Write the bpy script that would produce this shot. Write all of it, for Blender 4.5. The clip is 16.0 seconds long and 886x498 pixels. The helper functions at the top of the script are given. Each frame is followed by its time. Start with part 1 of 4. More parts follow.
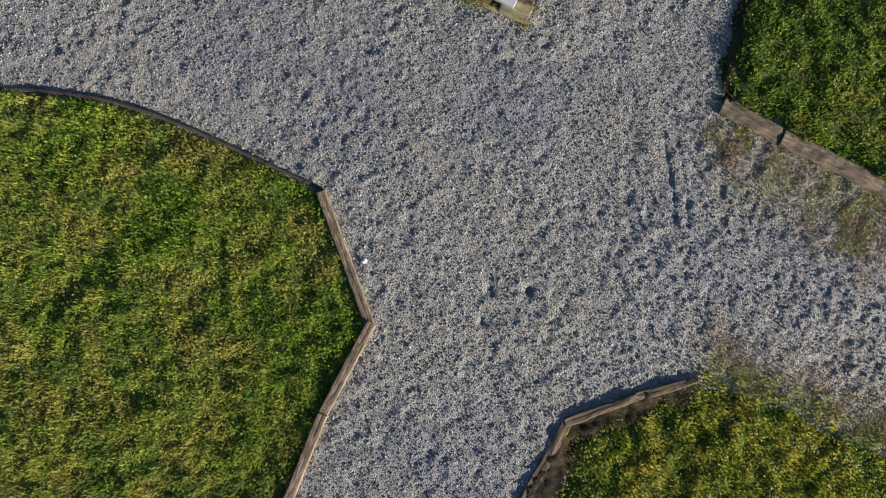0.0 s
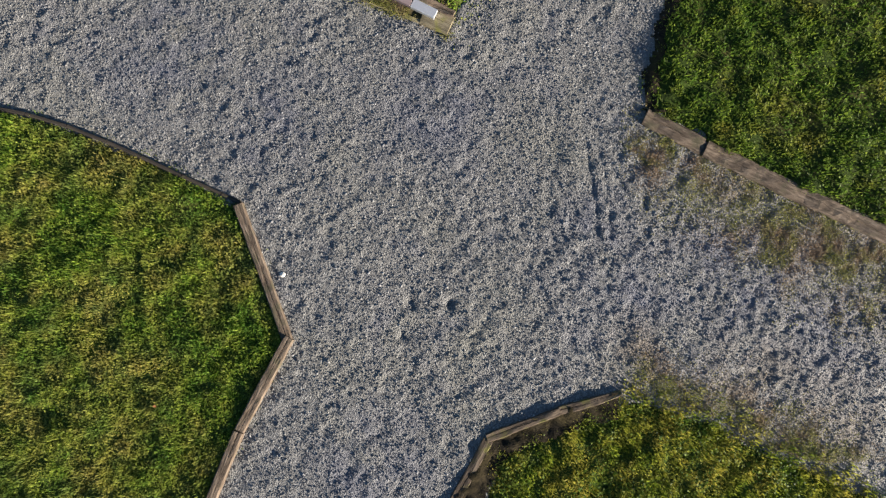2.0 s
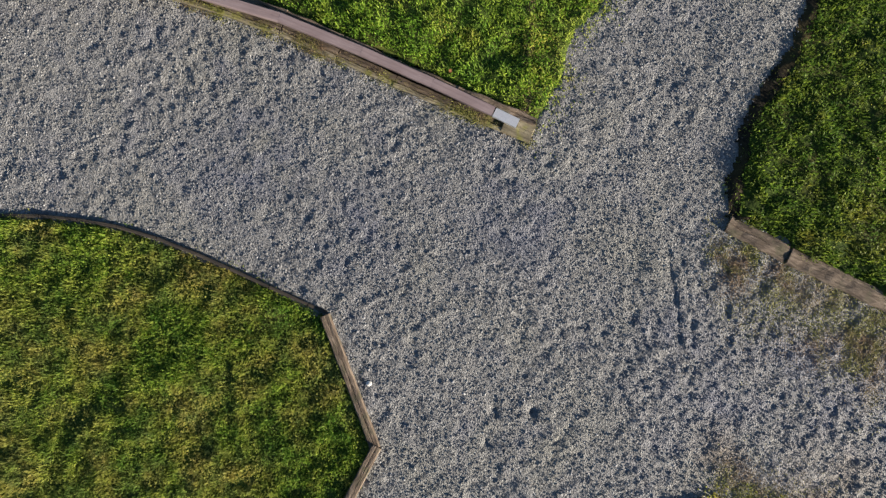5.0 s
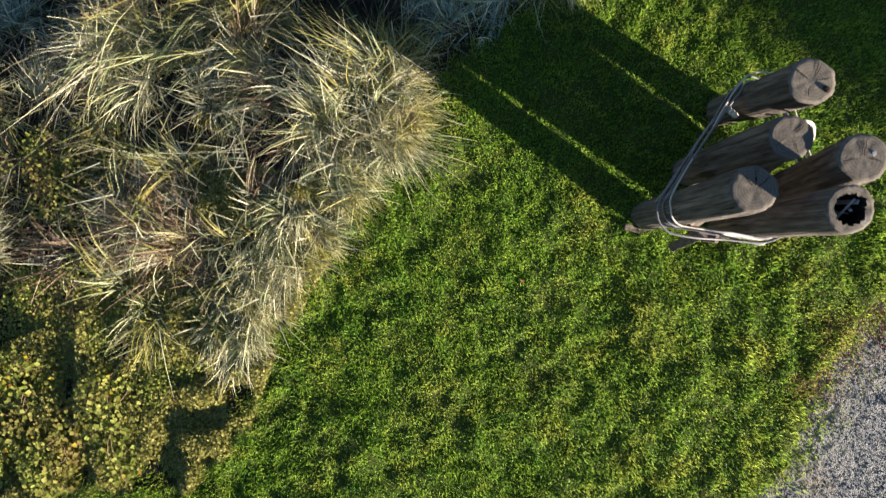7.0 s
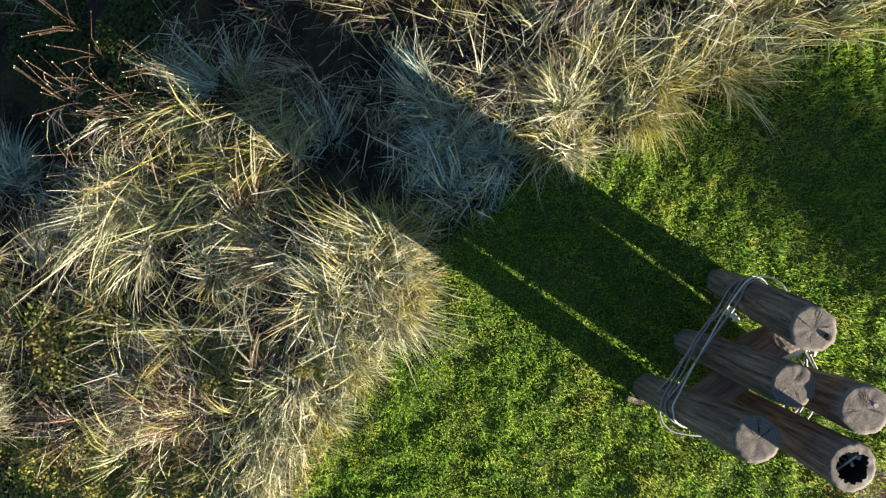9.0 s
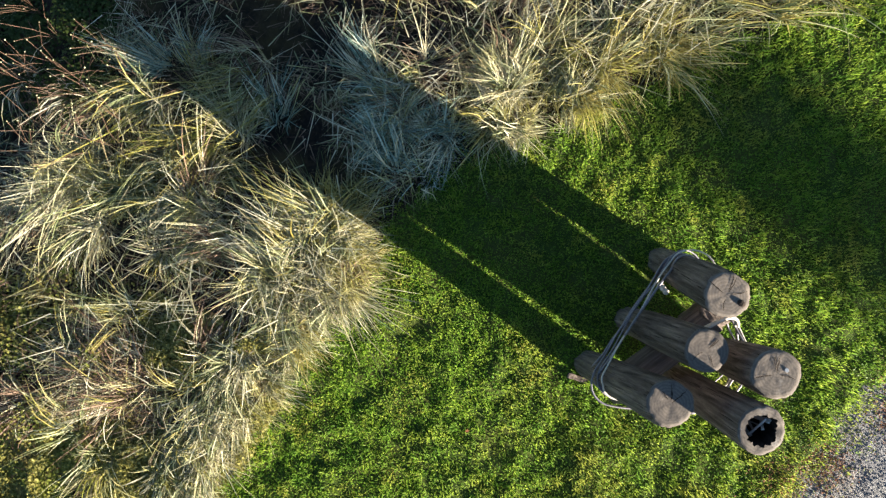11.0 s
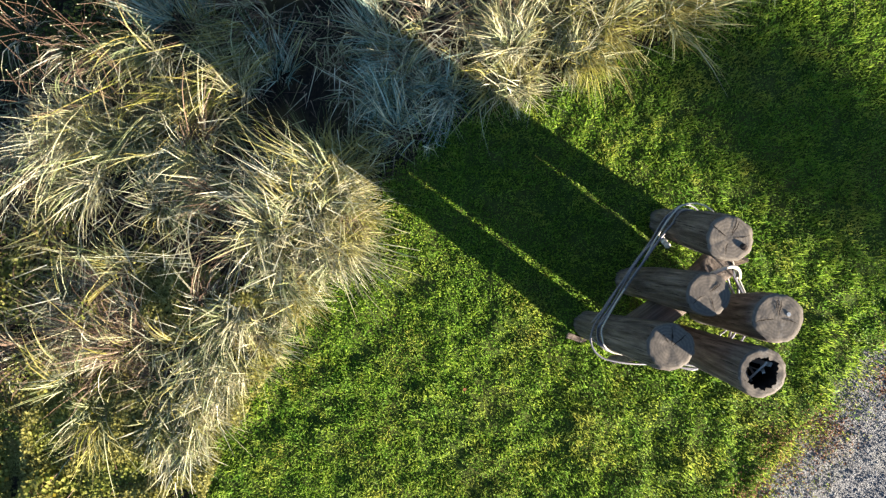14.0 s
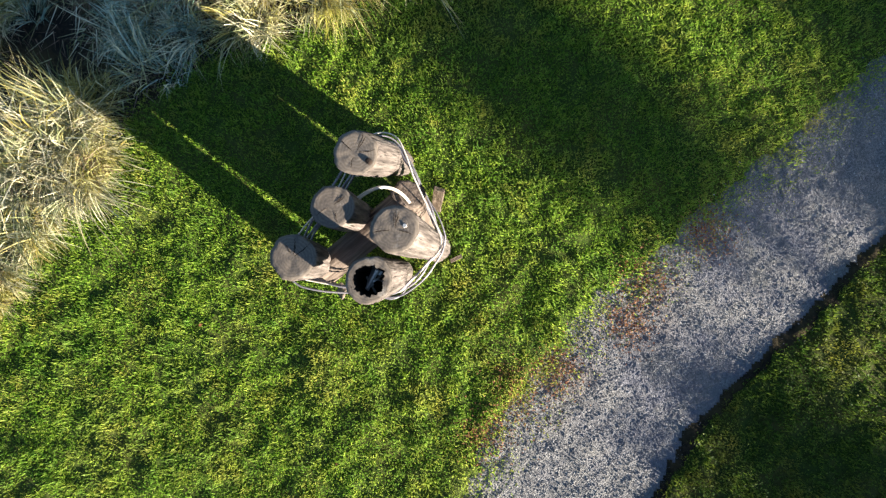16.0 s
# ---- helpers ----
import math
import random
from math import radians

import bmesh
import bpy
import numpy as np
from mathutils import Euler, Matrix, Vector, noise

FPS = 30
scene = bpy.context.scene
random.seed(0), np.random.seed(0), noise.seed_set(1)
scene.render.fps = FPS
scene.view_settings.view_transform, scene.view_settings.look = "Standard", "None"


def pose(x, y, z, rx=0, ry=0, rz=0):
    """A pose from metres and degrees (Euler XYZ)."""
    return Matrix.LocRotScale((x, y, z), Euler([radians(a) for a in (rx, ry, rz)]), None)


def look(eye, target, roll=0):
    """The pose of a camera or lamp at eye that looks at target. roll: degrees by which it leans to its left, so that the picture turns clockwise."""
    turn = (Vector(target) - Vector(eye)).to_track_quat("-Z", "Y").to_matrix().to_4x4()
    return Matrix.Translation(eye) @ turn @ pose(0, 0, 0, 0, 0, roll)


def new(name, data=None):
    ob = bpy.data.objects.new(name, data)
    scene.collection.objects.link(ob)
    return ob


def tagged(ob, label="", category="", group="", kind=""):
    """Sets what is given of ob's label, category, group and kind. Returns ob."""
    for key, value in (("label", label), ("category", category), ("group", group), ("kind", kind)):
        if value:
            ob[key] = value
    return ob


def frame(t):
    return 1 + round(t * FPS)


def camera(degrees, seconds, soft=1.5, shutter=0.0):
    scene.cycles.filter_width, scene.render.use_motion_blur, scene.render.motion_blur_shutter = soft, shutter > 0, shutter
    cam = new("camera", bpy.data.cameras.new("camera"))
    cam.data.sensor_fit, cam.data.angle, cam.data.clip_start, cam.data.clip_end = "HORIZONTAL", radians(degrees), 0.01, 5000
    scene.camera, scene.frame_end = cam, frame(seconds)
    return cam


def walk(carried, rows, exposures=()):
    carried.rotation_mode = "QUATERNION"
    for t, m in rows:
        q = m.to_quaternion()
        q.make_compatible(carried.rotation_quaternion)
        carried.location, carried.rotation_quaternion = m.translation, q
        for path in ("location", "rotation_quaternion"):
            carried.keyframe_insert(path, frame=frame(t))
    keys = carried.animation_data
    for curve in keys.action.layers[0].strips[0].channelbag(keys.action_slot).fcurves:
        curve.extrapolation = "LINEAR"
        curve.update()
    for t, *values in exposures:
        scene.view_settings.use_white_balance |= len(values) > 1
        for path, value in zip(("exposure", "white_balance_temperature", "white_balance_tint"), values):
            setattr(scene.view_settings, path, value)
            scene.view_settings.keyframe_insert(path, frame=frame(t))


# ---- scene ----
cam = camera(74.0, 16.0, soft=1.35, shutter=0.08)

PATH = [
    (0, (0.427, 0.209, 6.071), (0.436, 0.303, 4.073), 4.9),
    (0.5, (0.334, 0.37, 6.043), (0.344, 0.481, 4.046), 4.5),
    (1, (0.536, 0.433, 6.035), (0.528, 0.533, 4.038), -5.1),
    (1.5, (1.022, 0.356, 6.004), (1.062, 0.465, 4.008), 19.3),
    (2, (1.178, 0.269, 5.995), (1.209, 0.385, 3.999), 14.1),
    (2.5, (0.877, 0.154, 5.992), (0.909, 0.287, 3.996), 12.3),
    (3, (0.535, 0.113, 6.017), (0.544, 0.238, 4.021), 3.5),
    (3.2, (0.471, 0.149, 6.025), (0.483, 0.257, 4.028), 5.3),
    (5.3, (0.502, 2.367, 6.132), (0.479, 2.407, 4.132), -31.0),
    (5.5, (0.483, 2.984, 6.14), (0.467, 3.052, 4.141), -13.4),
    (5.6, (0.443, 3.34, 6.15), (0.433, 3.411, 4.151), -8.0),
    (6, (0.406, 5.015, 6.206), (0.407, 5.088, 4.207), 1.1),
    (6.3, (0.37, 6.533, 6.241), (0.368, 6.572, 4.241), -1.0),
    (6.4, (0.36, 7.041, 6.276), (0.357, 7.074, 4.276), -3.8),
    (6.5, (0.359, 7.53, 6.303), (0.354, 7.562, 4.303), -7.6),
    (6.6, (0.324, 7.992, 6.306), (0.319, 8.025, 4.306), -6.8),
    (6.7, (0.303, 8.441, 6.32), (0.3, 8.485, 4.32), -2.2),
    (6.9, (0.297, 9.335, 6.385), (0.282, 9.374, 4.385), -17.8),
    (7, (0.266, 9.769, 6.385), (0.255, 9.813, 4.385), -11.2),
    (7.5, (0.149, 11.162, 6.397), (0.142, 11.19, 4.397), -11.7),
    (8, (0.008, 11.649, 6.425), (0.008, 11.672, 4.425), 3.4),
    (8.2, (-0.032, 11.728, 6.431), (-0.033, 11.744, 4.431), -1.7),
    (10.3, (0.596, 11.627, 6.481), (0.589, 11.672, 4.482), -6.1),
    (10.5, (0.63, 11.597, 6.493), (0.622, 11.643, 4.494), -7.1),
    (11, (0.785, 11.423, 6.506), (0.774, 11.468, 4.507), -11.2),
    (11.5, (1.096, 11.216, 6.521), (1.086, 11.258, 4.521), -10.7),
    (12, (1.419, 11.058, 6.549), (1.408, 11.102, 4.549), -11.5),
    (12.5, (1.532, 10.972, 6.53), (1.53, 11.017, 4.531), 0.3),
    (13, (1.225, 10.958, 6.501), (1.22, 11.006, 4.502), -3.3),
    (13.5, (0.887, 10.954, 6.463), (0.878, 11.004, 4.464), -6.5),
    (14, (0.803, 10.946, 6.451), (0.794, 10.995, 4.452), -6.9),
    (14.5, (1.149, 10.888, 6.475), (1.133, 10.937, 4.476), -14.8),
    (15, (2.272, 10.723, 6.516), (2.261, 10.775, 4.517), -8.8),
    (15.5, (3.016, 10.568, 6.511), (3.008, 10.617, 4.512), -6.7),
    (16, (3.681, 10.458, 6.524), (3.684, 10.507, 4.525), 7.5),
]
walk(cam, [(t, look(e, g, r)) for t, e, g, r in PATH],
     exposures=[(0, 1.90), (5.5, 1.82), (7.5, 2.09), (16, 2.46)])

# ---------------------------------------------------------------- sun and sky
SUN_EL = radians(12.2)
SHADE = Vector((-0.845, 0.535, 0)).normalized()      # the way shadows fall on the ground
world = bpy.data.worlds.new("sky")
scene.world = world
world.use_nodes = True
wn = world.node_tree
sky = wn.nodes.new("ShaderNodeTexSky")
sky.sky_type = "NISHITA"
sky.sun_disc = False
sky.sun_elevation = SUN_EL
sky.dust_density = 0.2
sky.ozone_density = 2.8
sky.sun_rotation = math.atan2(-SHADE.x, -SHADE.y)
wn.nodes["Background"].inputs["Strength"].default_value = 0.040
wn.links.new(sky.outputs[0], wn.nodes["Background"].inputs["Color"])
sun = new("sun", bpy.data.lights.new("sun", "SUN"))
sun.data.energy = 5.0
sun.data.angle = radians(0.6)
sun.data.color = (1.0, 0.885, 0.72)
ray = Vector((SHADE.x * math.cos(SUN_EL), SHADE.y * math.cos(SUN_EL), -math.sin(SUN_EL)))
sun.matrix_world = look(-ray * 40, (0, 0, 0))

# ---------------------------------------------------------------- helpers
rng = np.random.default_rng(7)
LAT = np.random.default_rng(3).random((8, 256, 256))


def vnoise(x, y, scale, seed=0):
    """Smooth value noise, 0 to 1, scale in cells a metre."""
    u, v = np.asarray(x) * scale + 17.3 * seed, np.asarray(y) * scale + 9.1 * seed
    i, j = np.floor(u).astype(int), np.floor(v).astype(int)
    a, b = u - i, v - j
    a, b = a * a * (3 - 2 * a), b * b * (3 - 2 * b)
    g = LAT[seed % 8]
    i0, i1, j0, j1 = i % 256, (i + 1) % 256, j % 256, (j + 1) % 256
    return (g[i0, j0] * (1 - a) + g[i1, j0] * a) * (1 - b) + (g[i0, j1] * (1 - a) + g[i1, j1] * a) * b


def smooth(a, b, x):
    t = np.clip((np.asarray(x) - a) / (b - a), 0, 1)
    return t * t * (3 - 2 * t)


def inside(poly, x, y):
    """Distance to the outline of a polygon, positive within."""
    x, y = np.asarray(x, float), np.asarray(y, float)
    best, odd = np.full(x.shape, 1e9), np.zeros(x.shape, bool)
    for (ax, ay), (bx, by) in zip(poly, poly[1:] + poly[:1]):
        dx, dy = bx - ax, by - ay
        t = np.clip(((x - ax) * dx + (y - ay) * dy) / (dx * dx + dy * dy), 0, 1)
        best = np.minimum(best, (x - ax - t * dx) ** 2 + (y - ay - t * dy) ** 2)
        if ay != by:
            odd ^= ((ay > y) != (by > y)) & (x < (bx - ax) * (y - ay) / (by - ay) + ax)
    return np.where(odd, 1, -1) * np.sqrt(best)


def mesh_of(name, verts, faces, mats, shade=False, index=None):
    """A mesh from arrays; all faces have the same number of corners."""
    me = bpy.data.meshes.new(name)
    verts, faces = np.asarray(verts, np.float32), np.asarray(faces, np.int32)
    n, k = faces.shape
    me.vertices.add(len(verts))
    me.vertices.foreach_set("co", verts.ravel())
    me.loops.add(n * k)
    me.loops.foreach_set("vertex_index", faces.ravel())
    me.polygons.add(n)
    me.polygons.foreach_set("loop_start", np.arange(0, n * k, k, dtype=np.int32))
    if index is not None:
        me.polygons.foreach_set("material_index", np.asarray(index, np.int32))
    if shade:
        me.polygons.foreach_set("use_smooth", np.ones(n, bool))
    me.update(calc_edges=True)
    for m in mats:
        me.materials.append(m)
    return me


def part(name, bm, material, parent, label="", shade=False):
    """One mesh object under a thing or under a part."""
    me = bpy.data.meshes.new(name)
    bm.normal_update()
    bm.to_mesh(me)
    bm.free()
    me.materials.append(material)
    if shade:
        for p in me.polygons:
            p.use_smooth = True
    ob = new(name, me)
    ob.parent = parent
    return tagged(ob, label)


def thing(name, place, label, category, group=""):
    ob = new(name)
    ob.empty_display_size = 0.1
    ob.location = place
    return tagged(ob, label, category, group)


# ---------------------------------------------------------------- materials
def material(name, rough=0.8, metal=0.0, spec=0.3):
    m = bpy.data.materials.new(name)
    m.use_nodes = True
    b = m.node_tree.nodes["Principled BSDF"]
    b.inputs["Roughness"].default_value = rough
    b.inputs["Metallic"].default_value = metal
    b.inputs["Specular IOR Level"].default_value = spec
    return m, m.node_tree, b


def node(nt, kind, **values):
    n = nt.nodes.new("ShaderNode" + kind)
    for k, v in values.items():
        n.inputs[k.replace("_", " ")].default_value = v
    return n


def coords(nt, kind="world", stretch=(1, 1, 1)):
    if kind == "world":
        out = nt.nodes.new("ShaderNodeNewGeometry").outputs["Position"]
    else:
        out = nt.nodes.new("ShaderNodeTexCoord").outputs["Object"]
    mp = node(nt, "Mapping")
    mp.inputs["Scale"].default_value = stretch
    nt.links.new(out, mp.inputs["Vector"])
    return mp.outputs["Vector"]


def grain(nt, vec, scale, detail=4.0, rough=0.6):
    n = node(nt, "TexNoise", Scale=scale, Detail=detail, Roughness=rough)
    nt.links.new(vec, n.inputs["Vector"])
    return n.outputs["Fac"]


def ramp(nt, fac, *stops):
    r = nt.nodes.new("ShaderNodeValToRGB")
    e = r.color_ramp.elements
    while len(e) < len(stops):
        e.new(0.5)
    for el, (at, c) in zip(e, stops):
        el.position, el.color = at, (*c, 1)
    nt.links.new(fac, r.inputs["Fac"])
    return r.outputs["Color"]


def blend(nt, fac, a, b, kind="MIX"):
    m = nt.nodes.new("ShaderNodeMix")
    m.data_type, m.blend_type = "RGBA", kind
    for v, s in ((fac, m.inputs[0]), (a, m.inputs[6]), (b, m.inputs[7])):
        if isinstance(v, (int, float)):
            s.default_value = v
        elif isinstance(v, tuple):
            s.default_value = (*v, 1)
        else:
            nt.links.new(v, s)
    return m.outputs[2]


def step(nt, fac, lo, hi):
    m = nt.nodes.new("ShaderNodeMapRange")
    m.inputs["From Min"].default_value, m.inputs["From Max"].default_value = lo, hi
    nt.links.new(fac, m.inputs["Value"])
    return m.outputs["Result"]


def bump(nt, b, height, strength, distance):
    n = node(nt, "Bump", Strength=strength, Distance=distance)
    nt.links.new(height, n.inputs["Height"])
    nt.links.new(n.outputs["Normal"], b.inputs["Normal"])


def island(nt):
    return nt.nodes.new("ShaderNodeNewGeometry").outputs["Random Per Island"]


def patches(nt, vec, spots):
    """A soft mask of round drifts: (x, y, radius) each, with a ragged outline."""
    wob = node(nt, "TexNoise", Scale=2.6, Detail=5.0, Roughness=0.7)
    nt.links.new(vec, wob.inputs["Vector"])
    total = None
    for x, y, r in spots:
        d = nt.nodes.new("ShaderNodeVectorMath")
        d.operation = "DISTANCE"
        flat = nt.nodes.new("ShaderNodeVectorMath")
        flat.operation = "MULTIPLY"
        flat.inputs[1].default_value = (1, 1, 0)
        nt.links.new(vec, flat.inputs[0])
        nt.links.new(flat.outputs[0], d.inputs[0])
        d.inputs[1].default_value = (x, y, 0)
        f = step(nt, d.outputs["Value"], r, 0.15 * r)
        if total is None:
            total = f
        else:
            m = nt.nodes.new("ShaderNodeMath")
            m.operation = "MAXIMUM"
            nt.links.new(total, m.inputs[0])
            nt.links.new(f, m.inputs[1])
            total = m.outputs[0]
    m = nt.nodes.new("ShaderNodeMath")
    m.operation = "MULTIPLY"
    nt.links.new(total, m.inputs[0])
    nt.links.new(step(nt, wob.outputs["Fac"], 0.36, 0.62), m.inputs[1])
    return m.outputs[0]


def leafy(name, dark, mid, light, patch=None, through_light=0.3, rough=0.5, patch_scale=1.4, patch_at=(0.5, 0.68), lush=None, dry=None):
    """Blades and leaves: colour by blade, yellowing by patch, some light shining through."""
    m, nt, b = material(name, rough, 0, 0.12)
    c = ramp(nt, island(nt), (0.0, dark), (0.5, mid), (1.0, light))
    if patch:
        f = step(nt, grain(nt, coords(nt), patch_scale, 5.0, 0.7), *patch_at)
        c = blend(nt, f, c, patch)
    if dry:
        c = blend(nt, patches(nt, coords(nt), dry), c, blend(nt, 0.75, c, patch))
    if lush:
        f = step(nt, grain(nt, coords(nt), 3.4, 4.0, 0.65), 0.46, 0.62)
        c = blend(nt, f, c, blend(nt, 1.0, c, lush, "MULTIPLY"))
    nt.links.new(c, b.inputs["Base Color"])
    tr = nt.nodes.new("ShaderNodeBsdfTranslucent")
    nt.links.new(c, tr.inputs["Color"])
    mx = nt.nodes.new("ShaderNodeMixShader")
    mx.inputs[0].default_value = through_light
    nt.links.new(b.outputs[0], mx.inputs[1])
    nt.links.new(tr.outputs[0], mx.inputs[2])
    nt.links.new(mx.outputs[0], nt.nodes["Material Output"].inputs["Surface"])
    return m


def make_gravel(name, single):
    m, nt, b = material(name, 0.75, 0, 0.35)
    v = coords(nt)
    if single:
        c = ramp(nt, island(nt), (0.0, (0.105, 0.107, 0.115)), (0.5, (0.172, 0.171, 0.173)), (0.9, (0.235, 0.234, 0.235)), (1.0, (0.42, 0.42, 0.43)))
    else:
        vo = node(nt, "TexVoronoi", Scale=85.0)
        nt.links.new(v, vo.inputs["Vector"])
        c = ramp(nt, vo.outputs["Color"], (0.0, (0.07, 0.071, 0.078)), (0.5, (0.150, 0.150, 0.156)), (1.0, (0.29, 0.29, 0.295)))
        bump(nt, b, vo.outputs["Distance"], 0.8, 0.012)
    # greenish and brownish fines, blue-grey damp drifts, painted blue of tree shade
    c = blend(nt, step(nt, grain(nt, v, 0.9, 4.0), 0.46, 0.70), c, blend(nt, 0.35, c, (0.185, 0.18, 0.145)))
    c = blend(nt, step(nt, grain(nt, v, 2.3, 3.0), 0.52, 0.75), c, blend(nt, 0.40, c, (0.125, 0.13, 0.175)))
    c = blend(nt, patches(nt, v, DAMP_AND_SHADE), c, blend(nt, 0.62, c, (0.085, 0.095, 0.150)))
    c = blend(nt, patches(nt, v, EARTHY), c, blend(nt, 0.60, c, (0.155, 0.115, 0.075)))
    nt.links.new(c, b.inputs["Base Color"])
    return m


def make_soil(name, a, c, d):
    m, nt, b = material(name, 0.95, 0, 0.15)
    v = coords(nt)
    n = grain(nt, v, 22.0, 6.0, 0.7)
    col = ramp(nt, n, (0.3, a), (0.5, c), (0.72, d))
    col = blend(nt, step(nt, grain(nt, v, 1.7, 4.0), 0.45, 0.7), col, blend(nt, 0.5, col, (0.11, 0.085, 0.03)))
    nt.links.new(col, b.inputs["Base Color"])
    bump(nt, b, n, 0.7, 0.02)
    return m


def make_wood(name, dark, mid, light, kind="object", stretch=(26, 26, 1.6), relief=0.006, mossy=None, checks=False):
    m, nt, b = material(name, 0.85, 0, 0.2)
    v = coords(nt, kind, stretch)
    fine = grain(nt, v, 1.0, 6.0, 0.65)
    wide = grain(nt, coords(nt, kind, (4, 4, 1.5)), 1.0, 4.0)
    c = ramp(nt, fine, (0.28, dark), (0.5, mid), (0.72, light))
    c = blend(nt, step(nt, wide, 0.4, 0.7), c, blend(nt, 0.45, c, dark))
    if checks:
        thin = grain(nt, coords(nt, kind, (75, 75, 2.2)), 1.0, 3.0, 0.5)
        c = blend(nt, step(nt, thin, 0.60, 0.68), c, (0.018, 0.015, 0.013))
        c = blend(nt, step(nt, grain(nt, coords(nt, kind, (9, 9, 5)), 1.0, 6.0, 0.75), 0.56, 0.70), c, blend(nt, 0.6, c, (0.06, 0.042, 0.034)))
    if mossy:
        c = blend(nt, step(nt, grain(nt, coords(nt), 6.0, 5.0), 0.52, 0.66), c, mossy)
    nt.links.new(c, b.inputs["Base Color"])
    bump(nt, b, fine, 0.8, relief)
    return m


def make_end_grain():
    m, nt, b = material("sawn_end_grain", 0.75, 0, 0.25)
    v = coords(nt, "object")
    wv = node(nt, "TexWave", Scale=13.0, Distortion=6.0, Detail=4.0, Detail_Scale=1.2)
    wv.wave_type, wv.rings_direction = "RINGS", "Z"
    nt.links.new(v, wv.inputs["Vector"])
    rings = ramp(nt, wv.outputs["Fac"], (0.0, (0.158, 0.136, 0.118)), (0.55, (0.180, 0.156, 0.136)), (1.0, (0.205, 0.180, 0.158)))
    tone = nt.nodes.new("ShaderNodeObjectInfo").outputs["Random"]
    rings = blend(nt, 1.0, rings, ramp(nt, tone, (0.0, (0.72, 0.70, 0.68)), (1.0, (1.2, 1.16, 1.08))), "MULTIPLY")
    fine = grain(nt, v, 60.0, 6.0, 0.75)
    c = blend(nt, step(nt, fine, 0.44, 0.70), rings, blend(nt, 0.5, rings, (0.07, 0.058, 0.05)))
    c = blend(nt, step(nt, grain(nt, v, 9.0, 6.0, 0.7), 0.56, 0.74), c, (0.085, 0.074, 0.068))
    c = blend(nt, step(nt, grain(nt, v, 5.0, 5.0, 0.7), 0.58, 0.72), c, (0.30, 0.275, 0.25))
    nt.links.new(c, b.inputs["Base Color"])
    bump(nt, b, fine, 0.5, 0.004)
    return m


def plain(name, a, c, rough, metal=0.0, scale=30.0):
    m, nt, b = material(name, rough, metal, 0.4)
    n = grain(nt, coords(nt), scale, 5.0, 0.65)
    nt.links.new(ramp(nt, n, (0.3, a), (0.7, c)), b.inputs["Base Color"])
    bump(nt, b, n, 0.3, 0.003)
    return m


# where the gravel lies damp and blue or is tinted like tree shade, and where soil shows through it
# spots (6.3, 9.2) and (7.4, 10.6) put the tree shade's blue into the gravel
DAMP_AND_SHADE = [(4.3, 0.25, 1.3), (3.2, 0.1, 1.0), (5.3, -0.3, 1.3), (-1.6, 2.7, 0.9), (-0.4, 2.0, 0.8), (1.2, 2.1, 0.9), (2.9, 0.75, 0.6), (6.3, 9.2, 1.6), (7.4, 10.6, 1.6), (0.6, -1.7, 0.9)]
EARTHY = [(5.3, 0.75, 1.0), (4.4, 1.15, 0.7), (6.2, 0.1, 1.0), (3.2, -0.45, 0.5), (4.4, -0.9, 0.8), (5.2, -1.2, 0.8), (3.9, 6.6, 0.6), (4.3, 7.6, 0.5), (5.0, 9.3, 0.7), (5.9, 10.2, 0.7)]
# where the lawns have yellowed
DRY_NORTH = [(1.7, 4.0, 0.8), (2.3, 5.0, 0.8), (2.9, 6.2, 0.8), (3.3, 7.2, 0.8), (3.7, 8.4, 0.9), (4.4, 9.4, 0.9), (2.2, 7.6, 1.1), (2.6, 9.3, 0.8), (6.3, 11.8, 0.9), (7.2, 12.7, 0.9), (1.2, 8.6, 0.9), (0.2, 8.3, 0.7)]
DRY_WEST = [(-3.6, -1.6, 1.6), (-2.3, -1.3, 1.2), (-3.7, 0.9, 0.8), (-2.7, -2.3, 1.5), (-1.6, -0.6, 0.5), (-4.3, -0.4, 1.0), (-1.6, -2.2, 0.9)]

GRAVEL = make_gravel("crushed_gravel_bed", False)
STONE = make_gravel("crushed_gravel_stones", True)
CREEP = leafy("creeping_weed_leaves", (0.08, 0.085, 0.02), (0.19, 0.19, 0.05), (0.33, 0.32, 0.10), (0.20, 0.14, 0.09), 0.3, 0.6, patch_scale=2.5, patch_at=(0.45, 0.6))
LIME = leafy("lime_edge_leaves", (0.16, 0.20, 0.03), (0.30, 0.36, 0.05), (0.46, 0.48, 0.09), (0.34, 0.30, 0.08), 0.4, 0.6)
# bare soil by the south timber, painted shade along the east lawn edge
BARE_AND_SHADE = make_soil("bare_soil_and_edge_shade", (0.007, 0.006, 0.005), (0.020, 0.016, 0.011), (0.045, 0.036, 0.022))
TURF = make_soil("turf_soil", (0.018, 0.030, 0.007), (0.050, 0.080, 0.014), (0.100, 0.140, 0.028))
DARK_TURF = make_soil("dark_turf_soil", (0.012, 0.020, 0.005), (0.030, 0.050, 0.008), (0.06, 0.095, 0.015))
# thatchy bank soil, near black: shade in the gaps is put into its colour
SHADED_THATCH = make_soil("shaded_thatch_soil", (0.006, 0.005, 0.005), (0.018, 0.014, 0.011), (0.045, 0.034, 0.024))
FAR = make_soil("meadow", (0.03, 0.045, 0.012), (0.05, 0.07, 0.02), (0.08, 0.09, 0.03))
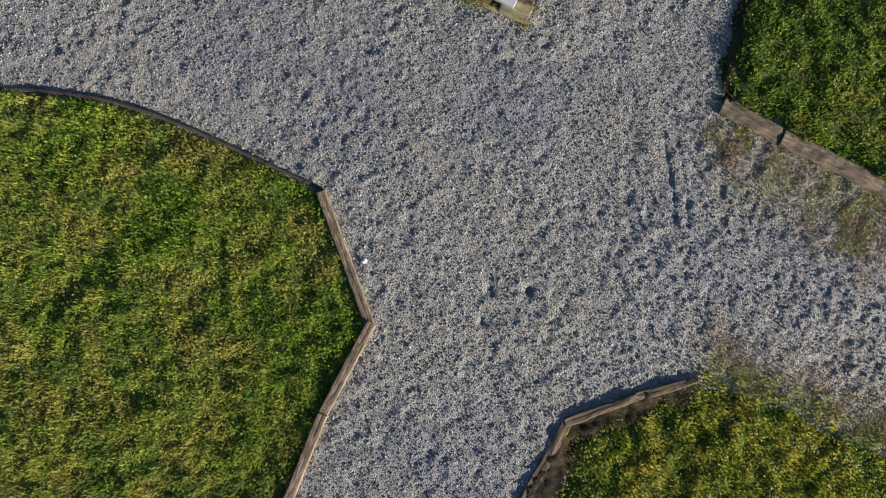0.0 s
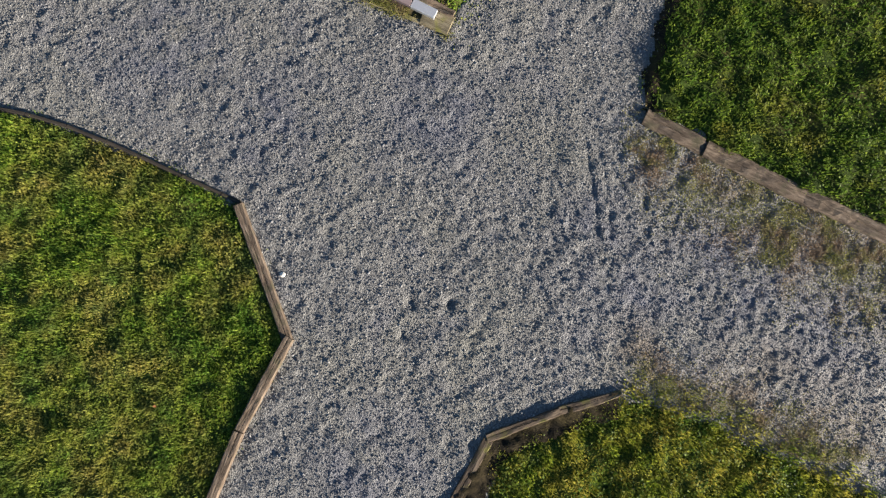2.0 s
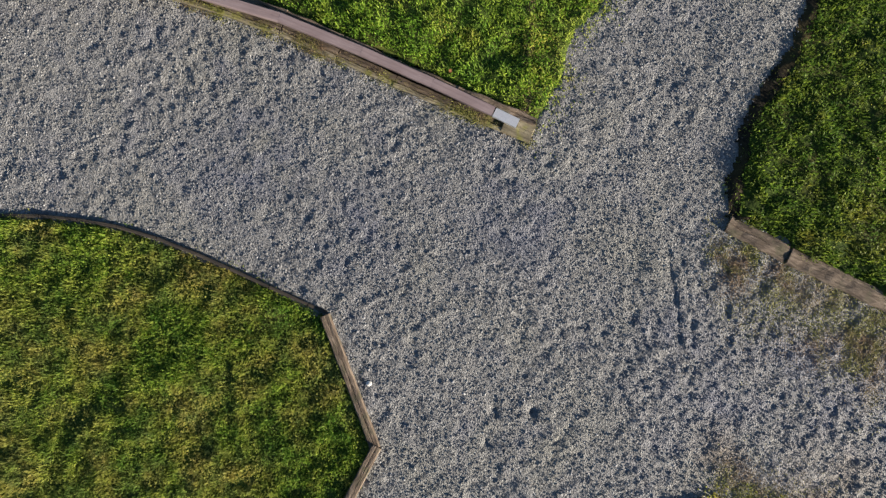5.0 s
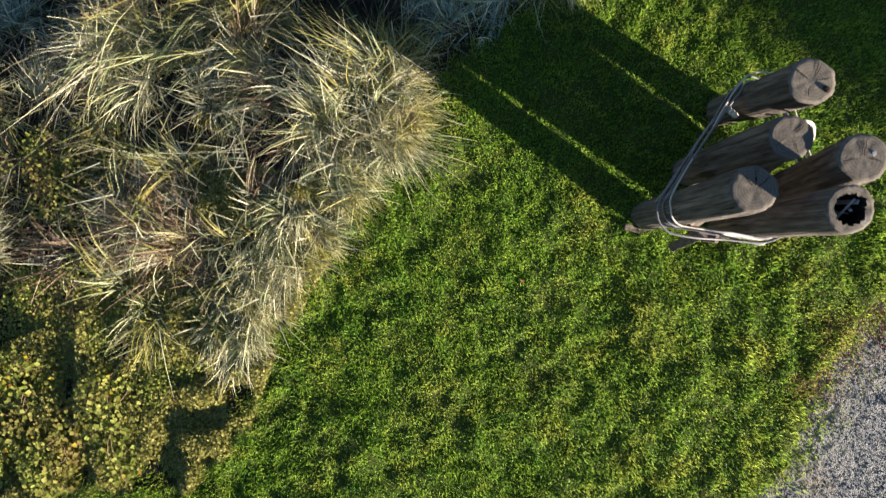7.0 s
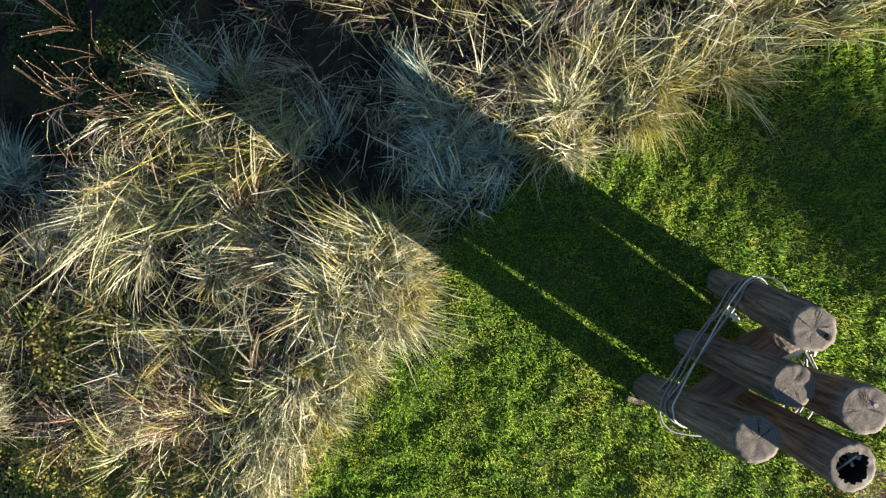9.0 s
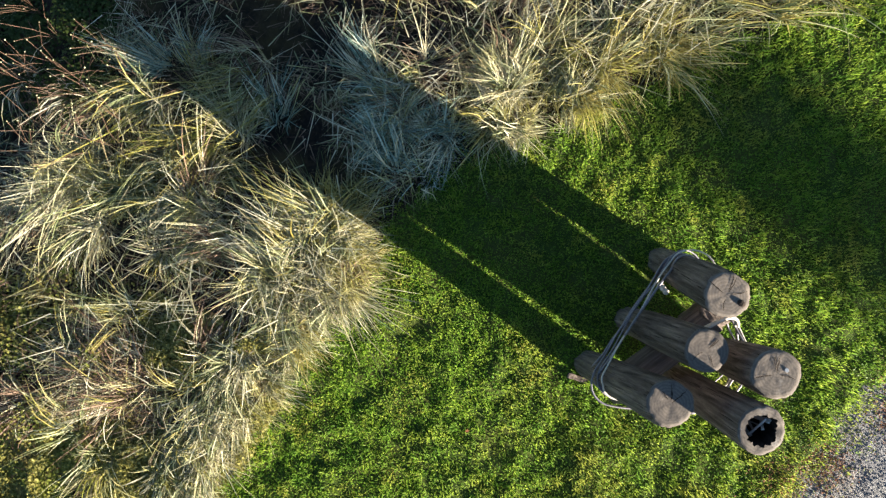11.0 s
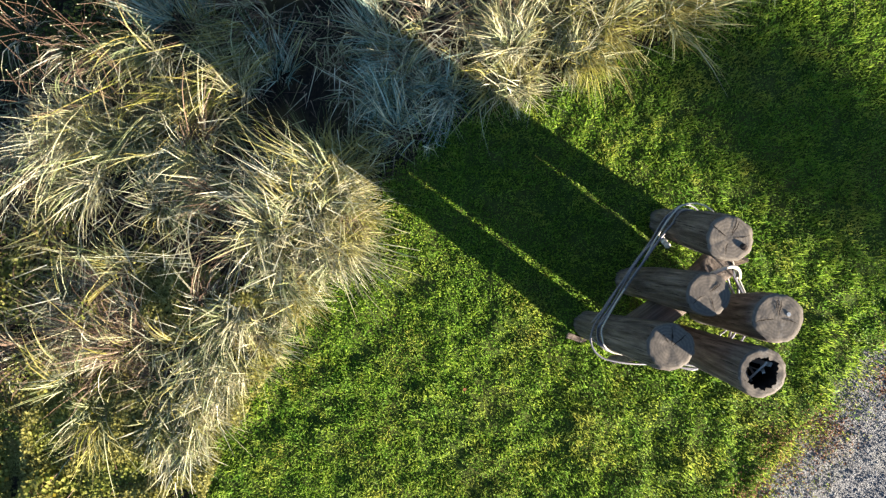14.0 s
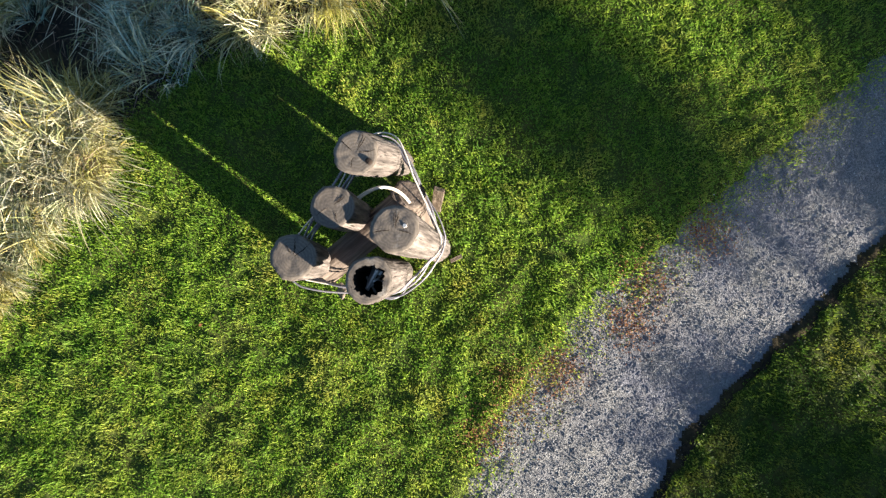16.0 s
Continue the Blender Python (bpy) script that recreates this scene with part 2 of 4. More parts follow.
GRASS = leafy("lawn_grass", (0.125, 0.220, 0.030), (0.255, 0.385, 0.046), (0.42, 0.54, 0.085), (0.42, 0.42, 0.085), 0.55, 0.5, lush=(0.62, 0.80, 0.85), dry=DRY_NORTH)
WEST_GRASS = leafy("worn_lawn_grass", (0.060, 0.125, 0.018), (0.175, 0.275, 0.032), (0.36, 0.43, 0.075), (0.40, 0.345, 0.10), 0.5, 0.5, patch_scale=1.1, patch_at=(0.45, 0.66), lush=(0.55, 0.72, 0.74), dry=DRY_WEST)
LONG_GRASS = leafy("darker_lawn_grass", (0.036, 0.072, 0.012), (0.105, 0.175, 0.022), (0.25, 0.33, 0.045), (0.24, 0.23, 0.04), 0.45, 0.5, lush=(0.6, 0.75, 0.8))
SOUTH_GRASS = leafy("yellowing_lawn_grass", (0.045, 0.08, 0.012), (0.14, 0.20, 0.022), (0.34, 0.38, 0.05), (0.36, 0.33, 0.06), 0.45, 0.5, patch_scale=2.2, patch_at=(0.42, 0.6))
CLOVER = leafy("clover_leaves", (0.08, 0.18, 0.012), (0.14, 0.28, 0.02), (0.22, 0.37, 0.05), None, 0.45, 0.45)
STRAW = leafy("straw_blades", (0.20, 0.17, 0.10), (0.60, 0.55, 0.36), (0.88, 0.85, 0.66), (0.62, 0.59, 0.22), 0.3, 0.45)
OLIVE = leafy("olive_blades", (0.045, 0.065, 0.025), (0.24, 0.275, 0.125), (0.62, 0.62, 0.38), (0.28, 0.20, 0.125), 0.25, 0.45)
# blades standing in shade: the skylight's blue is put into their colour
SHADE_BLUE = leafy("shade_tinted_blades", (0.05, 0.10, 0.075), (0.26, 0.385, 0.31), (0.60, 0.70, 0.60), None, 0.15)
BROWN = leafy("brown_stems", (0.055, 0.033, 0.022), (0.19, 0.122, 0.085), (0.42, 0.315, 0.225), None, 0.15)
GOLD = leafy("golden_blades", (0.22, 0.18, 0.045), (0.42, 0.36, 0.11), (0.64, 0.58, 0.27), (0.36, 0.38, 0.07), 0.25, 0.45)
BRAMBLE = leafy("bramble_leaves", (0.10, 0.13, 0.025), (0.25, 0.28, 0.06), (0.46, 0.45, 0.13), (0.34, 0.25, 0.09), 0.4, 0.45)
YELLOW = leafy("yellow_leaves", (0.34, 0.24, 0.02), (0.50, 0.40, 0.05), (0.42, 0.15, 0.04), None, 0.3)
MOSS = leafy("mossy_herbs", (0.09, 0.085, 0.02), (0.25, 0.235, 0.06), (0.44, 0.41, 0.14), None, 0.3)
PILE = make_wood("weathered_pile_wood", (0.022, 0.018, 0.016), (0.125, 0.106, 0.098), (0.265, 0.228, 0.210), relief=0.03, checks=True)
SPLIT = make_wood("split_brown_wood", (0.045, 0.034, 0.028), (0.125, 0.098, 0.082), (0.25, 0.205, 0.175), relief=0.012)
END = make_end_grain()
DARK = plain("rotten_heartwood", (0.012, 0.008, 0.006), (0.04, 0.025, 0.018), 0.95)
TIMBER = make_wood("weathered_timber", (0.035, 0.026, 0.020), (0.130, 0.098, 0.075), (0.25, 0.20, 0.16), "object", (5.5, 30, 30), 0.018, (0.085, 0.075, 0.05))
PLINTH = make_wood("mossy_timber", (0.030, 0.022, 0.017), (0.088, 0.066, 0.050), (0.19, 0.148, 0.112), "object", (2.2, 22, 22), 0.010, (0.10, 0.095, 0.03))
PALE = make_wood("pale_mossy_timber", (0.07, 0.058, 0.038), (0.20, 0.172, 0.118), (0.32, 0.28, 0.20), "object", (3, 24, 24), 0.010, (0.17, 0.165, 0.05))
RAIL = make_wood("purple_brown_board", (0.15, 0.11, 0.115), (0.20, 0.155, 0.165), (0.25, 0.20, 0.21), "object", (2, 30, 30), 0.002)
BOARD = make_wood("dark_edging_board", (0.02, 0.017, 0.015), (0.05, 0.042, 0.036), (0.09, 0.075, 0.06), "object", (2, 30, 30), 0.004)
PLATE = plain("brushed_metal_plate", (0.55, 0.56, 0.60), (0.68, 0.69, 0.74), 0.45, 0.6, 60.0)
CABLE = plain("grey_wire_rope", (0.11, 0.105, 0.125), (0.29, 0.28, 0.31), 0.5, 0.4, 80.0)
ROPE = plain("bleached_rope", (0.42, 0.38, 0.33), (0.62, 0.58, 0.52), 0.9, 0.0, 80.0)
WHITE = plain("pale_stone", (0.55, 0.53, 0.50), (0.75, 0.73, 0.70), 0.7)
BARK = make_wood("tree_bark", (0.03, 0.022, 0.016), (0.08, 0.06, 0.045), (0.14, 0.11, 0.085))
CROWN = leafy("tree_leaves", (0.03, 0.05, 0.012), (0.05, 0.08, 0.02), (0.08, 0.11, 0.03), None, 0.3)

SORREL = leafy("rust_red_leaves", (0.12, 0.045, 0.025), (0.24, 0.10, 0.05), (0.34, 0.19, 0.09), None, 0.3, 0.6)

# ---------------------------------------------------------------- the plan
WEST = [(-14, 1.9), (-5.6, 2.12), (-4.8, 2.19), (-4.17, 2.2), (-3.79, 2.19), (-3.38, 2.14), (-2.97, 2.06), (-2.55, 1.93), (-2.14, 1.76),
        (-1.79, 1.60), (-1.38, 1.40), (-0.97, 1.21), (-0.78, 1.12), (-0.28, -0.27), (-0.74, -1.14), (-1.09, -2.01), (-2.3, -5), (-3, -9), (-14, -9)]
SOUTH = [(-0.2, -5), (0.75, -3.0), (1.25, -2.05), (1.44, -1.70), (1.69, -1.28), (2.14, -1.10), (2.61, -0.95), (3.05, -0.84), (3.65, -0.99),
         (4.11, -1.17), (4.56, -1.45), (4.95, -1.58), (6.2, -2.2), (9, -3.6), (16, -6), (16, -9), (-0.6, -9)]
EAST = [(3.42, 1.98), (3.42, 2.42), (3.55, 2.72), (3.64, 3.05), (4.12, 3.77), (4.31, 4.25), (4.54, 5.02), (4.68, 5.75), (5.12, 6.28), (5.7, 7.2),
        (6.17, 8.0), (6.57, 8.84), (7.23, 9.55), (7.83, 10.21), (8.61, 11.13), (11, 13.6), (16, 18), (16, -4.4), (9, -0.86), (5.09, 1.10)]
NORTH = [(1.46, 2.97), (1.71, 3.43), (1.95, 4.02), (2.31, 4.38), (2.55, 4.62), (2.62, 5.05), (3.01, 5.66), (3.43, 6.08), (3.61, 6.66), (3.74, 7.25),
         (4.09, 7.78), (4.38, 8.55), (4.86, 9.30), (5.39, 10.09), (6.18, 10.75), (6.84, 11.42), (7.76, 12.29), (8.54, 13.04), (12, 16.4), (16, 20),
         (16, 24), (-14, 24), (-14, 4.7), (-4.2, 4.80), (-3.46, 4.80), (-2.38, 4.73), (-1.69, 4.56), (-1.09, 4.29), (-0.50, 4.01), (0.41, 3.61)]
BANK = [(-14, 5.6), (-5.4, 6.2), (-4.4, 6.6), (-3.6, 6.87), (-2.4, 7.1), (-1.8, 7.75), (-1.5, 8.7), (-1.09, 9.5), (-0.64, 10.5), (-0.1, 11.2), (0.22, 11.8),
        (0.75, 12.3), (1.3, 12.62), (1.9, 12.8), (2.84, 13.3), (3.88, 13.9), (5.0, 14.4), (9, 15.6), (16, 17.5), (16, 24), (-14, 24)]

FRONT = [(-6.6, 4.52), (-5.2, 4.62), (-3.14, 4.59), (-2.43, 4.46), (-1.83, 4.26), (-1.24, 4.03), (-0.65, 3.76), (-0.06, 3.47), (0.53, 3.20), (1.34, 2.85)]
BEHIND = FRONT + [(1.5, 3.2), (1.5, 6), (-6.6, 6)]


def north_z(x, y):
    """The height of the back lawn: it falls away towards the long grass."""
    z = 0.01 - 0.072 * np.clip(-x - 0.4, 0, 4.0) * smooth(3.6, 4.6, y) * (1 - 0.6 * smooth(7, 9, y)) - 0.04 * np.clip(y - 11.2 - 0.45 * x, 0, 2.5)
    b = inside(BANK, x, y)
    return z - 0.075 * np.clip(b - 0.3, 0, 3.5) - 0.5 * smooth(3.7, 5.0, -x) * smooth(11.3, 12.8, y)


def edge_of(which, x, y):
    """Distance in from the lawn's ragged edge."""
    poly, top, rim = LAWNS[which]
    bare = 0.17 * (1 - smooth(2.9, 3.2, x)) if which == "south" else 0.0
    if which == "north":
        rim = rim * smooth(1.3, 1.7, x)
    return inside(poly, x, y) + rim * (0.10 * (vnoise(x, y, 2.3, 2) - 0.5) + 0.11 * (vnoise(x, y, 7.0, 4) - 0.5) + 0.08 * (vnoise(x, y, 17.0, 1) - 0.5)) - bare


def lawn_z(which, x, y):
    poly, top, rim = LAWNS[which]
    d = edge_of(which, x, y)
    base = north_z(x, y) if which == "north" else top
    lump = 0.042 * (vnoise(x, y, 2.3, 1) - 0.5) + 0.040 * (vnoise(x, y, 5.5, 4) - 0.5) + 0.028 * (vnoise(x, y, 12.0, 5) - 0.5)
    if which == "west":
        lump = 0.75 * lump + 0.012 * (vnoise(x, y, 21.0, 6) - 0.5)
    low = -0.03 if which != "north" else np.minimum(-0.03, base - 0.05)
    return low + (base + lump - low) * smooth(-0.02, 0.09 if which == "west" else 0.15 if which == "north" else 0.12 if which == "east" else 0.22, d)


LAWNS = {"west": (WEST, 0.02, 0.0), "south": (SOUTH, 0.0, 0.5), "east": (EAST, 0.035, 0.55), "north": (NORTH, 0.03, 1.0)}


def gravel_z(x, y):
    trod = smooth(0.35, 0.65, vnoise(x, y, 0.9, 2))
    ridge = 1 - np.abs(2 * vnoise(x + 0.5 * y, y - 0.4 * x, 8.0, 7) - 1)
    z = 0.020 * (vnoise(x, y, 1.1, 6) - 0.5) + 0.011 * (vnoise(x, y, 6.5, 0) - 0.5) + 0.007 * (vnoise(x, y, 17.0, 3) - 0.5)
    z = z + 0.010 * trod * (ridge - 0.5) + 0.004 * (vnoise(x, y, 29.0, 2) - 0.5)
    kicked = 0.3 + 0.7 * smooth(0.35, 0.75, vnoise(x, y, 0.75, 4))
    z = z + kicked * (0.0055 * smooth(0.55, 0.9, vnoise(x - 0.3 * y, y, 19.0, 1)) - 0.0045 * smooth(0.62, 0.92, vnoise(x, y + 0.3 * x, 22.0, 6)))
    stamped = smooth(0.52, 0.72, vnoise(x, y, 1.05, 5))
    z = z + stamped * (0.0055 * smooth(0.5, 0.85, vnoise(x + 0.2 * y, y, 10.0, 3)) - 0.006 * smooth(0.52, 0.88, vnoise(x, y - 0.3 * x, 11.5, 4)))
    for px, py, r in ((0.839, -0.245, 0.05), (1.309, 0.064, 0.05), (0.93, 0.05, 0.06)):
        z = z - 0.028 * (0.4 + 1.2 * vnoise(x, y, 30.0, 5)) * np.exp(-((x - px) ** 2 + (y - py) ** 2) / (r * r))
    # a wheel rut
    for k, at in enumerate((2.83, 2.96)):
        z = z - (0.011 - 0.004 * k) * np.exp(-((x - at + 0.10 * (y - 1.2) + 0.03 * (vnoise(x, y, 4.0, 1) - 0.5)) / 0.022) ** 2) * smooth(0.5, 0.8, y) * (1 - smooth(1.5, 1.9, y))
    return z


def sheet(name, x0, x1, y0, y1, cell, height, keep, mats):
    xs, ys = np.arange(x0, x1 + cell, cell), np.arange(y0, y1 + cell, cell)
    gx, gy = np.meshgrid(xs, ys)
    gz = height(gx, gy)
    n, m = len(xs), len(ys)
    i, j = np.meshgrid(np.arange(n - 1), np.arange(m - 1))
    a = (j * n + i).ravel()
    f = np.stack([a, a + 1, a + n + 1, a + n], 1)
    f = f[keep(gx[:-1, :-1] + cell / 2, gy[:-1, :-1] + cell / 2).ravel()]
    used, back = np.unique(f, return_inverse=True)
    v = np.stack([gx.ravel(), gy.ravel(), gz.ravel()], 1)[used]
    return new(name, mesh_of(name, v, back.reshape(f.shape), mats, True))


def in_lawns(x, y):
    return np.maximum.reduce([edge_of(k, x, y) for k in LAWNS])


# ground to the horizon
ring = np.array([-400, -150, -60, -16, -14, -5, 5, 16, 60, 150, 400.0])
gx, gy = np.meshgrid(ring, ring + 7)
n = len(ring)
a = (np.arange(n - 1)[:, None] * n + np.arange(n - 1)[None, :]).ravel()
ground = new("ground", mesh_of("ground", np.stack([gx.ravel(), gy.ravel(), np.full(gx.size, -1.45)], 1), np.stack([a, a + 1, a + n + 1, a + n], 1), [FAR]))
tagged(ground, "rough green meadow ground reaching to the horizon", "ground", kind="structure")

path = sheet("gravel_path", -5.6, 9.6, -3.2, 14.2, 0.023, lambda x, y: gravel_z(x, y) - 0.25 * smooth(0.085, 0.20, in_lawns(x, y)) - 0.35 * smooth(0.05, 0.12, inside(BEHIND, x, y)), lambda x, y: in_lawns(x, y) < 0.21, [GRAVEL])
tagged(path, "loose grey crushed gravel path with footprints and ruts", "path", kind="structure")
rest = sheet("gravel_path_bed", -14, 16, -9, 24, 0.25, lambda x, y: 0 * x - 0.03 - 0.4 * smooth(0.0, 0.2, in_lawns(x, y)),
             lambda x, y: (in_lawns(x, y) < 0.15) & ((x < -5.5) | (x > 9.5) | (y < -3.1) | (y > 14.1)), [GRAVEL])
tagged(rest, "packed grey gravel bed under the path", "path", kind="structure")

strip = sheet("soil_strip", 0.4, 3.1, -3.2, -0.7, 0.03, lambda x, y: gravel_z(x, y) + 0.006 + 0.022 * vnoise(x, y, 14.0, 2),
              lambda x, y: (inside(SOUTH, x, y) > 0.01) & (inside(SOUTH, x, y) < 0.26) & (x < 3.0), [BARE_AND_SHADE])
tagged(strip, "bare dark soil between timber edge and lawn", "soil", kind="structure")

# near-black strip that paints the shadow line of the raised east lawn
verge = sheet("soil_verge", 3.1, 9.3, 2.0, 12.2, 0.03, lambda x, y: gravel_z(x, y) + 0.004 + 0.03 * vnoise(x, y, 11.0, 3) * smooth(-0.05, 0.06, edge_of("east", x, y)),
              lambda x, y: (edge_of("east", x, y) > -0.045 + 0.05 * (vnoise(x, y, 9.0, 1) - 0.5)) & (edge_of("east", x, y) < 0.11), [BARE_AND_SHADE])
tagged(verge, "dark strip painting the shade under the ragged lawn edge", "soil", kind="structure")

LABELS = {"west": "worn yellowish green lawn beside the gravel", "south": "short green lawn behind a low timber edge",
          "east": "raised green lawn with a ragged shaded edge", "north": "bright green lawn sloping down to long grass"}
for which in LAWNS:
    poly, _, _ = LAWNS[which]
    ob = sheet("lawn", -14, 16, -9, 24, 0.07 if which != "north" else 0.08, lambda x, y: lawn_z(which, x, y),
               lambda x, y: edge_of(which, x, y) > -0.02, [DARK_TURF if which == "east" else TURF, SHADED_THATCH])
    me = ob.data
    mid = np.empty(len(me.polygons) * 3, np.float32)
    me.polygons.foreach_get("center", mid)
    mid = mid.reshape(-1, 3)
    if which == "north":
        # ground under the long grass takes the soil darkened for shade
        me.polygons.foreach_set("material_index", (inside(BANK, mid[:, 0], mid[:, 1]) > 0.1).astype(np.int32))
    tagged(ob, LABELS[which], "lawn", kind="structure")


# ---------------------------------------------------------------- piles
def pile(base, top, r0, r1, seed, label, hollow=False, wood=PILE, slope=0.0, cut=None, level=0.85):
    """A leaning round pile: grooved trunk, sawn top with cracks, and a rotten heart where hollow."""
    rnd = random.Random(seed)
    ob = thing("mooring_pile", base, label, "wooden pile", "piles of the bound cluster")
    base, top = Vector(base), Vector(top)
    length = (top - base).length
    ob.rotation_mode = "QUATERNION"
    ob.rotation_quaternion = (top - base).to_track_quat("Z", "Y")
    sides, rows = 56, 24
    def radius(i, k):
        s, an = k / rows, i / sides * 2 * math.pi
        w = noise.noise(Vector((seed + 1.6 * math.cos(an), 1.6 * math.sin(an), s * 2.5))) * 0.016
        w += noise.noise(Vector((seed + 6 * math.cos(an), 6 * math.sin(an), s * 1.6))) * 0.009
        cut = noise.noise(Vector((seed + 9 * math.cos(an), 9 * math.sin(an), s * 0.9)))
        return r0 + (r1 - r0) * s + w - (0.016 * max(0.0, cut - 0.25) / 0.5) * (1 if k < rows - 1 else 0.4)

    up = ob.rotation_quaternion.inverted() @ Vector((0, 0, 1))

    def height(i, r):
        # sawn nearly level, however the pile leans
        an = i / sides * 2 * math.pi
        return slope * r * math.cos(an + seed) - level * r * (up.x * math.cos(an) + up.y * math.sin(an)) / max(0.3, up.z)

    def on_top(dx, dy):
        """A place on the sawn face, given by its offset from the middle."""
        v = ob.rotation_quaternion.inverted() @ Vector((dx, dy, 0))
        i, r = math.atan2(v.y, v.x) / (2 * math.pi) * sides, math.hypot(v.x, v.y)
        return (v.x, v.y, length + height(i, r))

    bm = bmesh.new()
    loops = []
    for k in range(rows + 1):
        loop = []
        for i in range(sides):
            an = i / sides * 2 * math.pi
            r = radius(i, k) - (0.006 if k == rows else 0)
            z = -0.15 + (length + 0.15) * k / rows + (height(i, r) if k == rows else 0) - (0.005 if k == rows - 0 else 0)
            loop.append(bm.verts.new((r * math.cos(an), r * math.sin(an), z)))
        loops.append(loop)
    for lo, hi in zip(loops, loops[1:]):
        for i in range(sides):
            bm.faces.new((lo[i], lo[(i + 1) % sides], hi[(i + 1) % sides], hi[i]))
    part("trunk", bm, wood, ob, shade=True)
    # the sawn face, a low dome with radial cracks
    bm = bmesh.new()
    fr = [1.0, 0.97, 0.8, 0.62, 0.45, 0.28, 0.12]
    if hollow:
        fr = [1.0, 0.97, 0.85, 0.7]
    loops = []
    for f in fr:
        loop = []
        for i in range(sides):
            an = i / sides * 2 * math.pi
            ff = f
            if hollow and f == fr[-1]:
                ff = 0.66 + 0.13 * noise.noise(Vector((math.cos(an) * 3 + seed, math.sin(an) * 3, 1))) + 0.07 * rnd.uniform(-1, 1)
            r = (radius(i, rows) - 0.006) * ff
            z = length - (0.005 if f == 1.0 else 0.0) + height(i, r) + 0.005 * noise.noise(Vector((r * 20 * math.cos(an), r * 20 * math.sin(an), seed)))
            loop.append(bm.verts.new((r * math.cos(an), r * math.sin(an), z)))
        loops.append(loop)
    for hi, lo in zip(loops, loops[1:]):
        for i in range(sides):
            bm.faces.new((hi[i], hi[(i + 1) % sides], lo[(i + 1) % sides], lo[i]))
    if not hollow:
        bm.faces.new(loops[-1])
    part("sawn_top", bm, cut or END, ob, "brown split top" if cut else "grey sawn end grain", shade=True)
    if not cut:
        for q in range(rnd.randint(4, 6) if not hollow else 3):
            an, lo, hi = rnd.uniform(0, 6.28), rnd.uniform(0.02, 0.25) if not hollow else 0.8, rnd.uniform(0.6, 0.97)
            bm = bmesh.new()
            pairs = []
            for e in range(8):
                f = lo + (hi - lo) * e / 7
                an += rnd.uniform(-0.06, 0.06)
                w = 0.0038 * rnd.uniform(0.5, 1.3) * math.sin(math.pi * (0.12 + 0.8 * e / 7))
                pair = []
                for sg in (-1, 1):
                    px, py = f * r1 * math.cos(an) - sg * w * math.sin(an), f * r1 * math.sin(an) + sg * w * math.cos(an)
                    i = math.atan2(py, px) / (2 * math.pi) * sides
                    pair.append(bm.verts.new((px, py, length + 0.0035 + height(i, math.hypot(px, py)))))
                pairs.append(pair)
            for (u, v), (w, x) in zip(pairs, pairs[1:]):
                bm.faces.new((u, w, x, v))
            part("crack", bm, DARK, ob, "dark drying crack across the sawn wood")
    if "knot" in label:
        bm = bmesh.new()
        bmesh.ops.create_uvsphere(bm, u_segments=14, v_segments=8, radius=1, matrix=Matrix.Translation(on_top(0.105, -0.060)) @ Matrix.Diagonal((0.032, 0.024, 0.018, 1)))
        for v in bm.verts:
            v.co += noise.noise_vector(v.co * 40) * 0.006
        part("knot_hole", bm, DARK, ob, "dark rotten knot hole")
    if "rounded" in label:
        bm = bmesh.new()
        bmesh.ops.create_cone(bm, cap_ends=True, segments=12, radius1=0.018, radius2=0.015, depth=0.012, matrix=Matrix.Translation(on_top(0.075, 0.035)))
        part("peg", bm, WHITE, ob, "small white peg in the sawn top")
    if hollow:
        bm = bmesh.new()
        ring0 = [bm.verts.new(v) for v in [(0, 0, 0)] * sides]
        depth = [0.0, 0.05, 0.2, 0.42]
        loops = []
        for d in depth:
            loop = []
            for i in range(sides):
                an = i / sides * 2 * math.pi
                r = r1 * (0.70 - 0.25 * d + 0.10 * noise.noise(Vector((math.cos(an) * 3 + seed, math.sin(an) * 3, d * 9))))
                loop.append(bm.verts.new((r * math.cos(an), r * math.sin(an), length - 0.012 - d)))
            loops.append(loop)
        for v in ring0:
            bm.verts.remove(v)
        for hi, lo in zip(loops, loops[1:]):
            for i in range(sides):
                bm.faces.new((hi[i], hi[(i + 1) % sides], lo[(i + 1) % sides], lo[i]))
        bm.faces.new(loops[-1])
        part("rotten_heart", bm, DARK, ob, "dark hollow rotten core")
        bm = bmesh.new()
        for _ in range(7):
            an, r, s = rnd.uniform(0, 6.28), rnd.uniform(0, 0.08), rnd.uniform(0.016, 0.032)
            m = Matrix.Translation((r * math.cos(an), r * math.sin(an), length - 0.26 + rnd.uniform(0.0, 0.18))) @ Euler((rnd.uniform(-1, 1), rnd.uniform(-1, 1), an)).to_matrix().to_4x4()
            bmesh.ops.create_cube(bm, size=1, matrix=m @ Matrix.Diagonal((s, s * 0.5, s * 7, 1)))
        part("splinter", bm, ROPE, ob, "pale rotten wood splinters")
    return ob


PILES = [((3.235, 10.325, -0.02), (3.155, 10.293, 2.155), 0.150, 0.183), ((3.63, 10.62, -0.02), (3.31, 10.69, 2.05), 0.150, 0.192),
         ((3.16, 11.55, -0.04), (2.96, 11.27, 1.97), 0.150, 0.182), ((2.82, 10.88, -0.04), (2.81, 10.84, 1.985), 0.150, 0.175),
         ((2.40, 10.37, -0.04), (2.54, 10.42, 2.0), 0.150, 0.184)]
